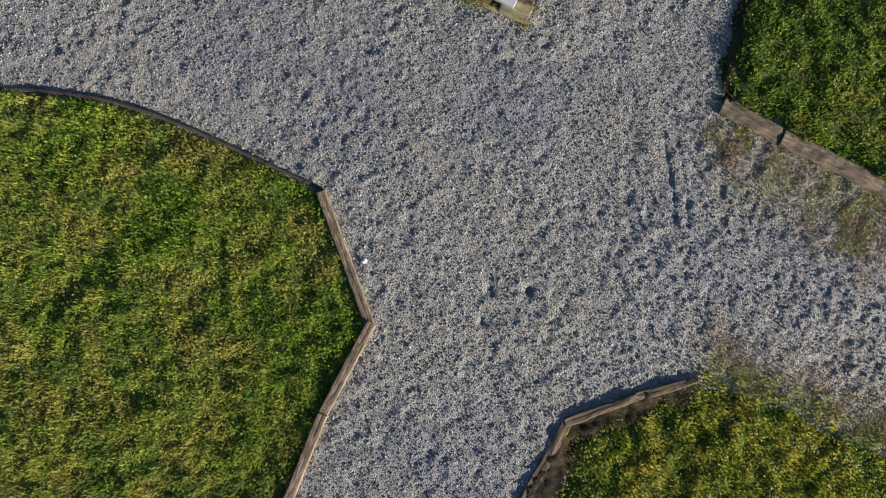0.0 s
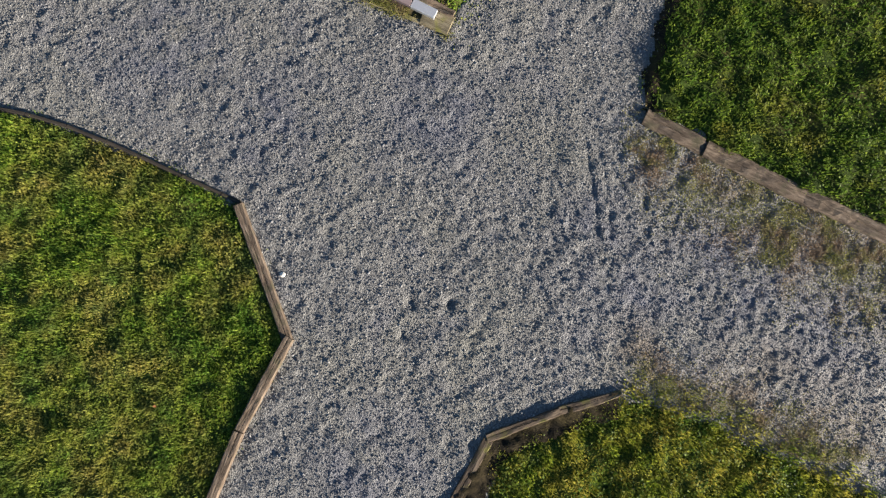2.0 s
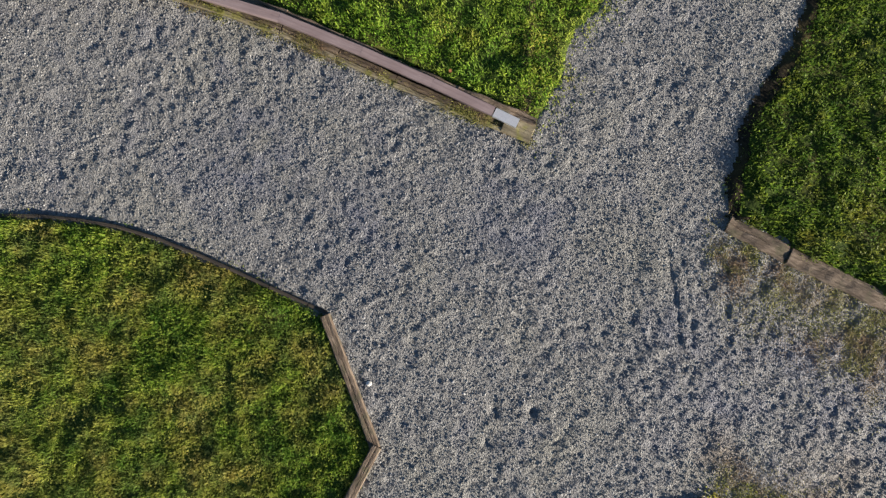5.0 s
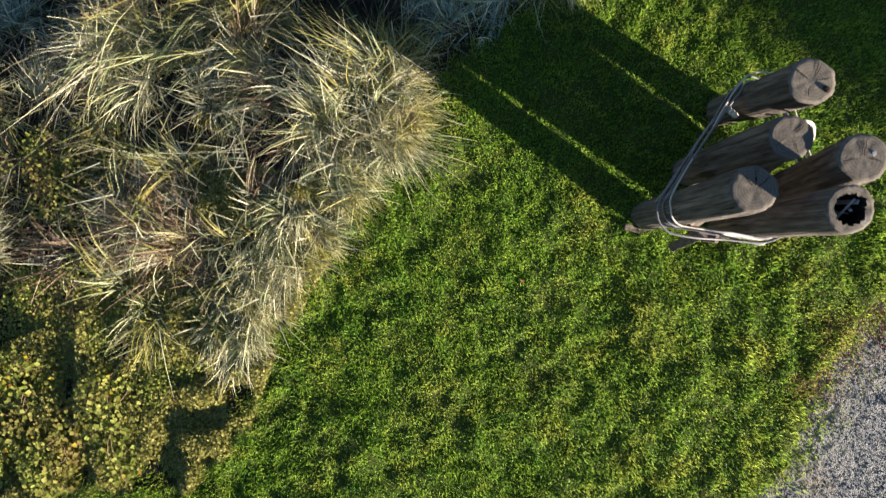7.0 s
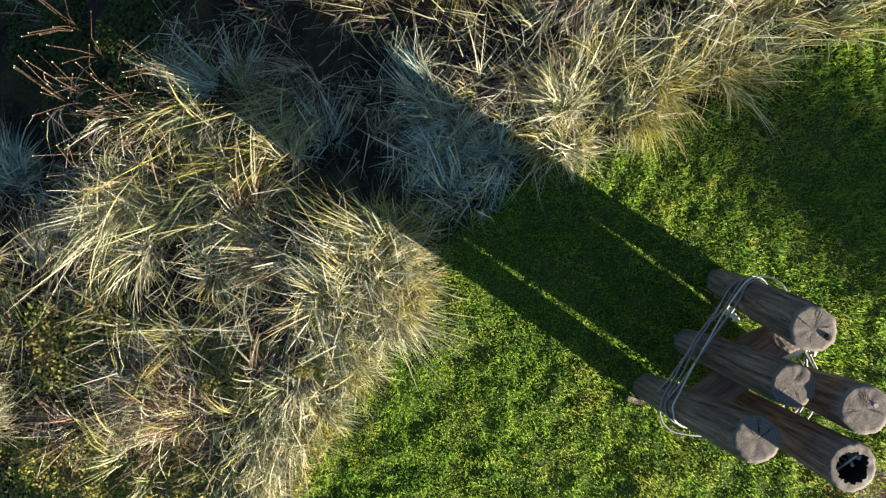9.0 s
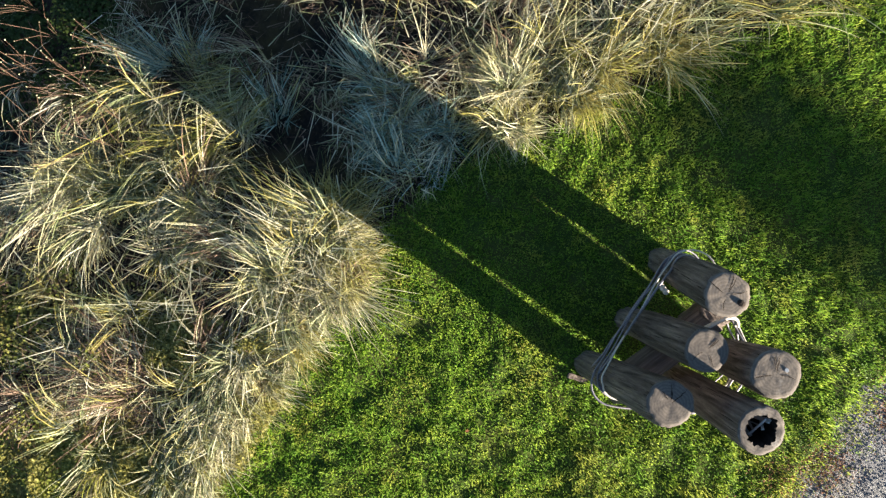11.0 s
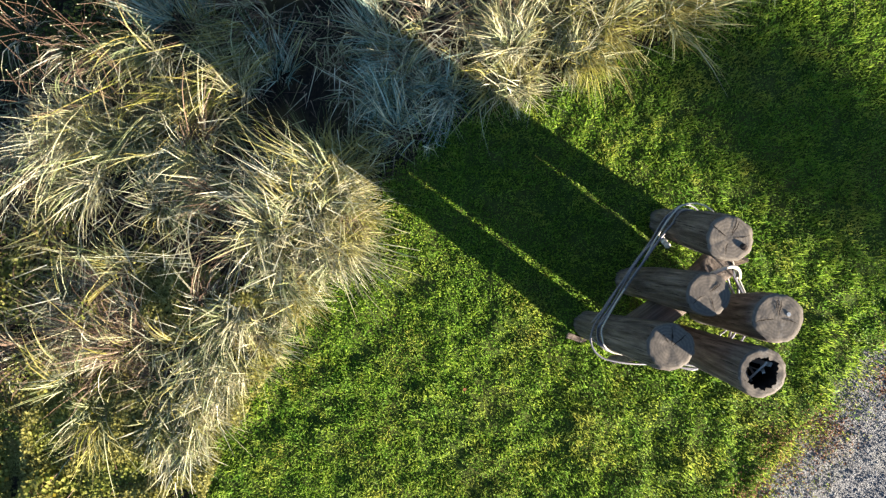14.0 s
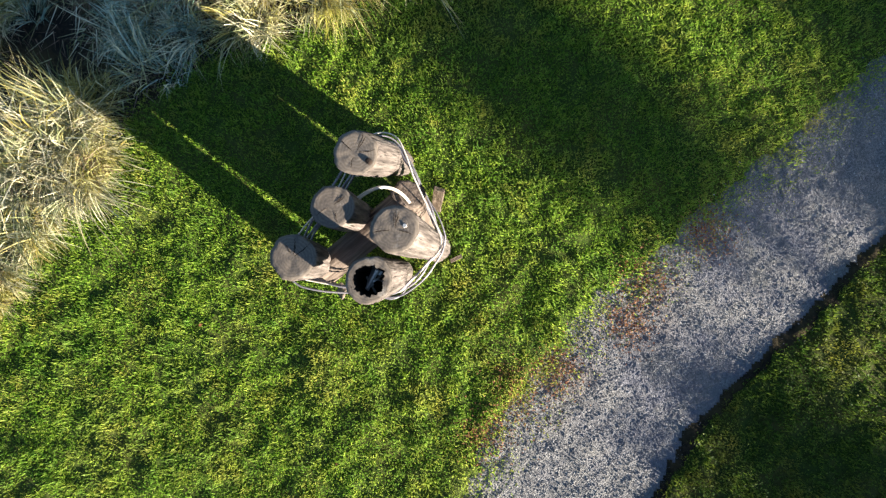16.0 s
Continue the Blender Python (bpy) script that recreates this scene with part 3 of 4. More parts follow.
WORDS = ["grey weathered wooden pile with a rotted hollow top", "grey weathered wooden pile with a rounded sawn top", "grey weathered wooden pile with a knot hole in its top",
         "grey weathered wooden pile with a cracked sawn top", "grey weathered wooden pile with a split pale sawn top"]
for k, ((b, t, r0, r1), words) in enumerate(zip(PILES, WORDS)):
    pile(b, t, r0, r1, 11 + k, words, hollow=(k == 0), slope=0.06 if k else 0.0)
pile((3.46, 10.84, -0.03), (3.33, 11.09, 1.0), 0.12, 0.16, 31, "short brown split pile in the middle of the cluster", wood=SPLIT, slope=0.5, cut=SPLIT)
pile((2.64, 10.40, 0.74), (3.32, 11.02, 0.93), 0.150, 0.155, 37, "brown split log wedged slantwise between the piles", wood=SPLIT, level=0.0, cut=SPLIT)


def hull(pts):
    pts = sorted(pts)
    out = []
    for seq in (pts, pts[::-1]):
        h = []
        for p in seq:
            while len(h) > 1 and (h[-1][0] - h[-2][0]) * (p[1] - h[-2][1]) - (h[-1][1] - h[-2][1]) * (p[0] - h[-2][0]) <= 0:
                h.pop()
            h.append(p)
        out += h[:-1]
    return out


def tube(bm, pts, r, sides=7, closed=False):
    loops = []
    n = len(pts)
    for k, p in enumerate(pts):
        a, b = pts[k - 1 if k or closed else k], pts[(k + 1) % n if closed or k < n - 1 else k]
        d = (b - a).normalized()
        u = d.orthogonal().normalized() if abs(d.z) > 0.9 else d.cross(Vector((0, 0, 1))).normalized()
        w = d.cross(u)
        loops.append([bm.verts.new(p + r * (math.cos(q / sides * 6.2832) * u + math.sin(q / sides * 6.2832) * w)) for q in range(sides)])
    for k in range(n if closed else n - 1):
        lo, hi = loops[k], loops[(k + 1) % n]
        for i in range(sides):
            bm.faces.new((lo[i], lo[(i + 1) % sides], hi[(i + 1) % sides], hi[i]))


def round_piles(z, off):
    pts = []
    for b, t, r0, r1 in PILES:
        s = (z - b[2]) / (t[2] - b[2])
        cx, cy, r = b[0] + (t[0] - b[0]) * s, b[1] + (t[1] - b[1]) * s, r0 + (r1 - r0) * s + off
        pts += [(cx + r * math.cos(q / 32 * 6.2832), cy + r * math.sin(q / 32 * 6.2832)) for q in range(32)]
    h = hull(pts)
    out = []
    for k in range(len(h)):
        (ax, ay), (bx, by) = h[k], h[(k + 1) % len(h)]
        m = max(1, int(math.hypot(bx - ax, by - ay) / 0.06))
        out += [(ax + (bx - ax) * q / m, ay + (by - ay) * q / m) for q in range(m)]
    return out


rope = thing("wire_rope", (2.9, 10.75, 0), "grey wire rope wound several times round the piles", "cable")
inv = Matrix.Translation((-2.9, -10.75, 0))
for k in range(5):
    z0 = 0.75 + 0.06 * k
    pts = []
    for q, (x, y) in enumerate(round_piles(0.95, 0.012 + 0.008 * (k % 3))):
        slack = noise.noise(Vector((x * 1.7, y * 1.7, k * 3.1)))
        z = z0 + 0.08 * math.sin(q * (0.05 + 0.025 * k) + k * 1.9) + 0.18 * slack + 0.06 * (y - 10.7)
        out = Vector((x - 2.95, y - 10.8, 0)).normalized() * max(0.0, 0.13 * slack)
        pts.append(inv @ (Vector((x, y, z)) + out))
    bm = bmesh.new()
    tube(bm, pts, (0.012, 0.008, 0.010)[k % 3], closed=True)
    part("strand", bm, ROPE if k == 4 else CABLE, rope, shade=True)
bm = bmesh.new()
for k in range(3):
    bmesh.ops.create_uvsphere(bm, u_segments=10, v_segments=6, radius=0.03, matrix=inv @ Matrix.Translation((2.80 + 0.02 * k, 11.30 - 0.03 * k, 0.99 + 0.02 * k)))
part("knot", bm, ROPE, rope, "pale knot in the rope", shade=True)

loop = thing("rope_loop", (3.2, 11.1, 0), "pale frayed rope hanging between two piles", "rope")
inv = Matrix.Translation((-3.2, -11.1, 0))
for k in range(2):
    bm = bmesh.new()
    a, b = Vector((2.93, 10.94, 1.55 + 0.05 * k)), Vector((3.19, 11.12, 1.62))
    c = Vector((3.36, 10.98, 1.35 - 0.05 * k))
    pts = [inv @ (a * (1 - s) ** 2 + (b + Vector((0, 0.05, 0.1))) * 2 * s * (1 - s) + c * s * s) for s in (q / 16 for q in range(17))]
    tube(bm, pts, 0.014)
    part("strand", bm, ROPE, loop, shade=True)


def slab(name, place, size, turn, mat, words, category):
    """A worn board with chipped ends."""
    bm = bmesh.new()
    bmesh.ops.create_cube(bm, size=1, matrix=Matrix.Diagonal((*size, 1)))
    bmesh.ops.subdivide_edges(bm, edges=[e for e in bm.edges if abs(e.verts[0].co.x - e.verts[1].co.x) > size[0] * 0.5], cuts=6)
    for v in bm.verts:
        v.co += noise.noise_vector(v.co * 9 + Vector(place)) * min(size) * 0.35
    bmesh.ops.bevel(bm, geom=bm.edges[:], offset=min(size) * 0.12, segments=1, affect="EDGES")
    me = bpy.data.meshes.new(name)
    bm.to_mesh(me)
    bm.free()
    me.materials.append(mat)
    ob = new(name, me)
    ob.matrix_world = Matrix.Translation(place) @ Euler([radians(q) for q in turn]).to_matrix().to_4x4()
    return tagged(ob, words, category)


slab("broken_plank", (2.86, 10.17, 0.42), (0.34, 0.12, 0.05), (8, -62, -20), SPLIT, "broken brown plank wedged between the piles", "plank")
slab("broken_plank", (2.68, 10.10, 0.45), (0.55, 0.09, 0.04), (0, -72, 50), SPLIT, "brown splintered plank tucked under the wire rope", "plank")
slab("broken_plank", (3.60, 11.10, 0.50), (0.80, 0.11, 0.035), (0, -80, 75), TIMBER, "bleached splintered plank tucked under the wire rope", "plank")
slab("wood_scrap", (2.28, 10.22, 0.03), (0.22, 0.06, 0.04), (0, 5, -15), SPLIT, "small splintered wood scrap on the grass", "wood")
slab("wood_scrap", (3.84, 10.52, 0.05), (0.14, 0.04, 0.025), (0, 4, 30), TIMBER, "small pale wood scrap on the grass", "wood")


# ---------------------------------------------------------------- timber edges
def beam(parent, p, q, w, z0, h, mat, name="timber", wear=0.006, label="", twist=0.0, lift=(0, 0)):
    """A sawn timber lying from p to q, its edges worn. p and q are the middle of its top; lift raises the two ends."""
    dx, dy = q[0] - p[0], q[1] - p[1]
    length = math.hypot(dx, dy)
    bm = bmesh.new()
    c = min(w, h) * 0.10
    prof = [(-w / 2, -h), (-w / 2, -c), (-w / 2 + c, 0), (-w * 0.02, 0), (w * 0.03, -0.001), (w * 0.08, 0), (w / 2 - c, 0), (w / 2, -c), (w / 2, -h)]
    rows = max(3, int(length / 0.08))
    loops = []
    for k in range(rows + 1):
        x = length * k / rows
        loop = []
        for (y, z) in prof:
            o = Vector((x, y, z)) + noise.noise_vector(Vector((x * 5 + p[0] * 7, y * 12, z * 12 + p[1] * 7))) * wear
            if z == -0.001 and mat not in (RAIL, PLATE, BOARD):
                o.z -= 0.022 * max(0.0, noise.noise(Vector((x * 1.8 + p[0] * 3, p[1] * 3, 4))) + 0.12)
            if k in (0, rows) and name != "rail":
                o.x += (0.004 if k == 0 else -0.004)
            loop.append(bm.verts.new(o))
        loops.append(loop)
    for lo, hi in zip(loops, loops[1:]):
        for i in range(len(prof) - 1):
            bm.faces.new((lo[i], hi[i], hi[i + 1], lo[i + 1]))
    bm.faces.new(loops[0])
    bm.faces.new(loops[-1][::-1])
    bmesh.ops.recalc_face_normals(bm, faces=bm.faces[:])
    ob = part(name, bm, mat, parent, label)
    pitch = math.atan2(lift[1] - lift[0], length)
    ob.matrix_basis = Matrix.Translation(Vector((p[0], p[1], z0 + lift[0])) - parent.location) @ Euler((twist, -pitch, math.atan2(dy, dx))).to_matrix().to_4x4()
    return ob


def offset_line(pts, d):
    """A polyline moved d metres to its left."""
    out = []
    for k, p in enumerate(pts):
        a, b = Vector(pts[max(0, k - 1)]), Vector(pts[min(len(pts) - 1, k + 1)])
        t = (b - a).normalized()
        out.append((p[0] - t.y * d, p[1] + t.x * d))
    return out


edge = thing("timber_edging", (-0.5, 0.0, 0), "weathered brown squared timbers edging the worn lawn", "edging")
beam(edge, (-0.800, 1.10), (-0.285, -0.315), 0.102, 0.065, 0.16, TIMBER)
beam(edge, (-0.280, -0.245), (-0.775, -1.16), 0.104, 0.078, 0.18, TIMBER)
beam(edge, (-0.778, -1.165), (-1.13, -2.02), 0.104, 0.078, 0.18, TIMBER)
beam(edge, (-1.134, -2.03), (-1.88, -3.85), 0.104, 0.078, 0.18, TIMBER)
arc = thing("edging_board", (-2.5, 1.9, 0), "dark thin curved board edging the worn lawn", "edging")
pts = WEST[1:13]
for p, q in zip(pts, pts[1:]):
    beam(arc, p, q, 0.035, 0.032, 0.14, BOARD, "board", 0.004)
edge = thing("timber_edging", (2.2, -1.1, 0), "weathered brown timbers edging the short lawn", "edging")
S = [(0.72, -3.05), (1.24, -2.09), (1.70, -1.30)]
for p, q in zip(S, S[1:]):
    beam(edge, p, q, 0.11, 0.014, 0.16, PLINTH, wear=0.010)
beam(edge, (1.675, -1.295), (2.42, -1.035), 0.085, 0.021, 0.16, PLINTH, wear=0.016)
beam(edge, (2.40, -1.042), (3.05, -0.865), 0.08, 0.019, 0.15, PLINTH, wear=0.018)
edge = thing("timber_edging", (4.5, 1.4, 0), "weathered grey-brown flat timbers edging the raised lawn", "edging")
beam(edge, (3.385, 1.970), (3.985, 1.635), 0.18, 0.034, 0.16, TIMBER, wear=0.014)
beam(edge, (4.0, 1.625), (6.56, 0.33), 0.185, 0.034, 0.16, TIMBER, wear=0.016)
beam(edge, (6.57, 0.32), (9.0, -0.9), 0.195, 0.034, 0.16, TIMBER, wear=0.009)

# the curved kerb with its rail
wall = thing("curved_kerb", (-1.2, 4.2, 0), "curved low timber kerb with a flat purple-brown rail", "kerb")


def kerb_z(x, lo, hi):
    """Heights along the kerb: it rises from its end towards the far side."""
    s = min(1.0, max(0.0, (1.4 - x) / 4.8))
    return lo + (hi - lo) * s


for p, q in zip(offset_line(FRONT, 0.024), offset_line(FRONT, 0.024)[1:]):
    beam(wall, p, q, 0.046, 0, 0.2, PALE, "front_board", 0.010, "pale worn board along the gravel", lift=(kerb_z(p[0], 0.020, 0.075), kerb_z(q[0], 0.020, 0.075)))
for p, q in zip(offset_line(FRONT, 0.090), offset_line(FRONT, 0.090)[1:]):
    beam(wall, p, q, 0.075, 0, 0.26, PLINTH, "plinth", 0.009, lift=(kerb_z(p[0], 0.008, 0.060), kerb_z(q[0], 0.008, 0.060)))
BACK = offset_line(FRONT, 0.228)
for p, q in zip(BACK, BACK[1:]):
    beam(wall, p, q, 0.078, 0, 0.5, TIMBER, "back_timber", 0.018, "grey split timber behind the rail", lift=(kerb_z(p[0], 0.062, 0.085), kerb_z(q[0], 0.062, 0.085)))
beam(wall, (1.10, 3.075), (1.395, 2.94), 0.225, 0.038, 0.25, PALE, "end_block", 0.008, "pale mossy end block")
TOP = [(-6.6, 4.62), (-5.2, 4.72), (-3.49, 4.715), (-2.37, 4.545), (-1.20, 4.175), (-0.36, 3.81), (0.36, 3.475), (0.985, 3.165)]
for p, q in zip(TOP, TOP[1:]):
    beam(wall, p, q, 0.098, 0, 0.05, RAIL, "rail", 0.002, "flat purple-brown rail board", lift=(kerb_z(p[0], 0.10, 0.20), kerb_z(q[0], 0.10, 0.20)))
beam(wall, (0.99, 3.162), (1.235, 3.035), 0.098, 0.100, 0.05, PLATE, "end_plate", 0.0, "pale metal end plate")

# a white pebble beside the timber
bm = bmesh.new()
bmesh.ops.create_icosphere(bm, subdivisions=2, radius=0.028)
for v in bm.verts:
    v.co = Vector((v.co.x * 1.2, v.co.y, v.co.z * 0.7)) + noise.noise_vector(v.co * 30) * 0.006
me = bpy.data.meshes.new("pebble")
bm.to_mesh(me)
bm.free()
me.materials.append(WHITE)
ob = new("pebble", me)
ob.location = (-0.357, 0.379, 0.012)
tagged(ob, "single white pebble lying on the gravel", "stone")


def scatter(n, x0, x1, y0, y1, rnd):
    return rnd.uniform(x0, x1, n), rnd.uniform(y0, y1, n)


# ---------------------------------------------------------------- long grass on the bank
def blades(n, base, length, spread, lean, width, rnd, seg=4, droop=0.55, base_r=0.10):
    """Arching blades of one tuft, as vertices and quads. lean: the way the whole tuft is combed."""
    locks = max(6, n // 4)
    lock = rnd.integers(0, locks, n)
    la = rnd.uniform(0, 2 * np.pi, locks)
    r = base_r * np.sqrt(rnd.random(locks))
    ra = la + rnd.normal(0, 0.7, locks)
    root = np.stack([(r * np.cos(ra))[lock] + rnd.normal(0, 0.025, n), (r * np.sin(ra))[lock] + rnd.normal(0, 0.025, n)], 1)
    go = la[lock] + rnd.normal(0, 0.30, n)
    stiff = (rnd.random(locks) < 0.3)[lock]
    reach = rnd.uniform(0.25, 1.2, locks)[lock] * rnd.uniform(0.8, 1.2, n)
    d = np.stack([np.cos(go), np.sin(go)], 1) * reach[:, None] * spread + np.array(lean)[None, :] * (rnd.uniform(0.1, 1.2, locks)[lock] * rnd.uniform(0.75, 1.25, n))[:, None]
    go = np.arctan2(d[:, 1], d[:, 0])
    L = length * rnd.uniform(0.65, 1.15, locks)[lock] * rnd.uniform(0.55, 1.15, n)
    up = np.where(stiff, rnd.uniform(0.3, 0.6, n), rnd.uniform(0.6, 1.0, locks)[lock] * rnd.uniform(0.85, 1.15, n))
    bend = droop * np.where(stiff, rnd.uniform(0.1, 0.5, n), rnd.uniform(0.7, 1.5, locks)[lock] * rnd.uniform(0.85, 1.15, n))
    curl = rnd.normal(0, 0.16, locks)[lock] + rnd.normal(0, 0.05, n)
    s = np.linspace(0, 1, seg + 1)
    hor = (0.55 * s[None, :] + 0.55 * s[None, :] ** 2)
    cx = root[:, 0:1] + d[:, 0:1] * hor * L[:, None]
    cy = root[:, 1:2] + d[:, 1:2] * hor * L[:, None]
    cz = L[:, None] * (up[:, None] * s[None, :] - bend[:, None] * s[None, :] ** 2.2)
    cz = np.maximum(cz, 0.015 + 0.03 * rnd.random(n)[:, None])
    wob = rnd.normal(0, 0.008, (n, seg + 1)) * s[None, :] + (curl * L)[:, None] * s[None, :] ** 2
    side = np.stack([-np.sin(go), np.cos(go)], 1)
    roll = rnd.uniform(-1.3, 1.3, n)
    w = width * (0.55 + 1.1 * rnd.random(n) ** 2)[:, None] * np.maximum(0.10, (1 - s[None, :]) ** 0.6) * 0.5
    v = np.empty((n, seg + 1, 2, 3))
    for k, sg in ((0, -1), (1, 1)):
        v[:, :, k, 0] = cx + side[:, 0:1] * (w * sg * np.cos(roll)[:, None] + wob)
        v[:, :, k, 1] = cy + side[:, 1:2] * (w * sg * np.cos(roll)[:, None] + wob)
        v[:, :, k, 2] = cz + w * sg * np.sin(roll)[:, None]
    v = v.reshape(-1, 3)
    a = (np.arange(n)[:, None] * (seg + 1) * 2 + np.arange(seg)[None, :] * 2).ravel()
    f = np.stack([a, a + 1, a + 3, a + 2], 1)
    return v, f


def bank_z(x, y):
    return float(lawn_z("north", np.array([x]), np.array([y]))[0])


KINDS = {"straw": (STRAW, OLIVE, "pale straw-coloured arching grass tuft on the bank"), "olive": (OLIVE, GOLD, "half-dry olive green arching grass tuft"),
         "blue": (SHADE_BLUE, STRAW, "arching grass tuft tinted blue-green for shade, with dry blades"), "brown": (BROWN, STRAW, "dead reddish-brown grass tuft"),
         "gold": (GOLD, OLIVE, "golden half-dry arching grass tuft")}


def tuft(x, y, kind, n, length, spread, lean, width, seed, droop=0.55, base_r=0.10):
    """A tuft of long grass: its main blades, and some of another colour among them."""
    main, other, words = KINDS[kind]
    rnd = np.random.default_rng(seed)
    ob = thing("grass_tuft", (x, y, bank_z(x, y) - 0.01), words, "grass", "tufts of long grass on the bank")
    for name, mat, share, l in (("foliage", main, 1.02, 1.0), ("dry_foliage", other, 0.40, 1.1)):
        v, f = blades(max(8, int(n * share)), None, length * l, spread, lean, width, rnd, droop=droop, base_r=base_r)
        p = new(name, mesh_of(name, v, f, [mat], True))
        p.parent = ob
        if name == "dry_foliage":
            tagged(p, "blades of a second, drier or greener colour")
    return ob


pick = random.Random(5)
# the pale fringe along the lawn: place, kind, blades, length, comb
FRINGE = [(-1.85, 9.35, "straw", 260, 0.45, (-0.2, -0.2)), (-1.35, 10.0, "straw", 330, 0.56, (0.15, -0.35)), (-1.75, 10.05, "olive", 260, 0.6, (-0.3, -0.1)),
          (-0.95, 10.75, "gold", 380, 0.66, (0.20, -0.25)), (-0.55, 11.25, "straw", 420, 0.68, (0.22, -0.18)), (-0.28, 11.75, "gold", 420, 0.66, (0.24, -0.05)),
          (-1.05, 11.35, "straw", 360, 0.75, (-0.35, 0.0)), (-0.75, 11.75, "straw", 360, 0.75, (-0.30, 0.12)), (-0.35, 12.2, "olive", 300, 0.65, (0.0, 0.0)),
          # blue rows lie in the piles' shadow and carry its tint as colour
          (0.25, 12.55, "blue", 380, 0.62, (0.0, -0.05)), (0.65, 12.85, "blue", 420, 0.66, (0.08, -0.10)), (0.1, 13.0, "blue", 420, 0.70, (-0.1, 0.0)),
          (1.15, 13.05, "olive", 330, 0.62, (0.1, -0.2)), (1.55, 13.15, "straw", 380, 0.60, (0.1, -0.32)), (1.95, 13.30, "gold", 380, 0.62, (0.2, -0.3)),
          (1.35, 13.55, "straw", 340, 0.7, (-0.1, 0.1)), (2.45, 13.55, "gold", 400, 0.62, (0.3, -0.2)), (2.95, 13.80, "gold", 420, 0.66, (0.42, -0.05)),
          (2.3, 13.95, "brown", 260, 0.62, (0.1, 0.1)), (2.8, 14.3, "gold", 320, 0.66, (0.3, 0.0)), (3.5, 14.3, "olive", 320, 0.66, (0.35, -0.1)),
          (4.1, 14.55, "gold", 300, 0.6, (0.4, 0.0)), (4.7, 14.9, "olive", 300, 0.6, (0.3, -0.1)), (-3.5, 12.4, "straw", 330, 0.6, (-0.2, 0.1)), (-2.9, 12.1, "olive", 330, 0.6, (0.2, -0.2)), (-3.3, 11.6, "straw", 330, 0.62, (0.0, -0.3)), (-2.4, 12.4, "olive", 300, 0.6, (-0.3, 0.1)), (-2.6, 11.4, "straw", 330, 0.6, (0.25, -0.2)), (-4.0, 12.0, "straw", 300, 0.6, (-0.3, 0.0)), (-1.9, 11.8, "straw", 320, 0.62, (-0.3, -0.1)), (1.8, 14.0, "brown", 280, 0.7, (-0.05, 0.1))]
for k, (x, y, kind, n, length, lean) in enumerate(FRINGE):
    for _ in range(3):
        u, v, an, q = pick.uniform(-0.27, 0.27), pick.uniform(-0.27, 0.27), pick.uniform(0, 6.28), pick.uniform(0.1, 0.45)
        other = kind if pick.random() < 0.75 else pick.choice(("straw", "olive", "gold"))
        tuft(x + u, y + v, other, int(n * (0.26 if kind == "blue" else 0.34)), length * pick.uniform(0.75, 1.05), 0.55, (lean[0] * 1.2 + q * math.cos(an), lean[1] * 1.2 + q * math.sin(an)), 0.0125, 1000 + 7 * k + _, 0.52, 0.17)
# a thick belt of straw lying out over the lawn
belt = [(-1.95, 8.75), (-1.72, 9.2), (-1.30, 9.75), (-0.88, 10.45), (-0.38, 11.1), (-0.05, 11.7)]
for k, ((ax, ay), (bx, by)) in enumerate(zip(belt, belt[1:])):
    for q in range(5):
        for row in range(2):
            f = (q + pick.uniform(-0.3, 0.3)) / 5
            x, y = ax + (bx - ax) * f - row * 0.26 + pick.uniform(-0.06, 0.06), ay + (by - ay) * f + row * 0.12 + pick.uniform(-0.06, 0.06)
            an = pick.gauss(-0.5, 0.45) - (0.5 if k < 2 else 0.0)
            u = pick.random()
            tuft(x, y, "straw" if u < 0.62 else "gold" if u < 0.85 else "olive", 105, pick.uniform(0.42, 0.62), 0.42, (0.55 * math.cos(an), 0.55 * math.sin(an)), 0.0125, 1700 + 20 * k + 2 * q + row, 0.58, 0.13)
# the dead brown patch
for k in range(16):
    an = pick.uniform(-0.6, 0.6) + math.pi
    tuft(pick.gauss(-3.05, 0.42), pick.gauss(9.85, 0.22), "brown", 130, pick.uniform(0.45, 0.7), 0.5, (0.5 * math.cos(an), 0.5 * math.sin(an) - 0.1), 0.010, 1500 + k, 0.5, 0.2)
# the tangle behind
k = 0
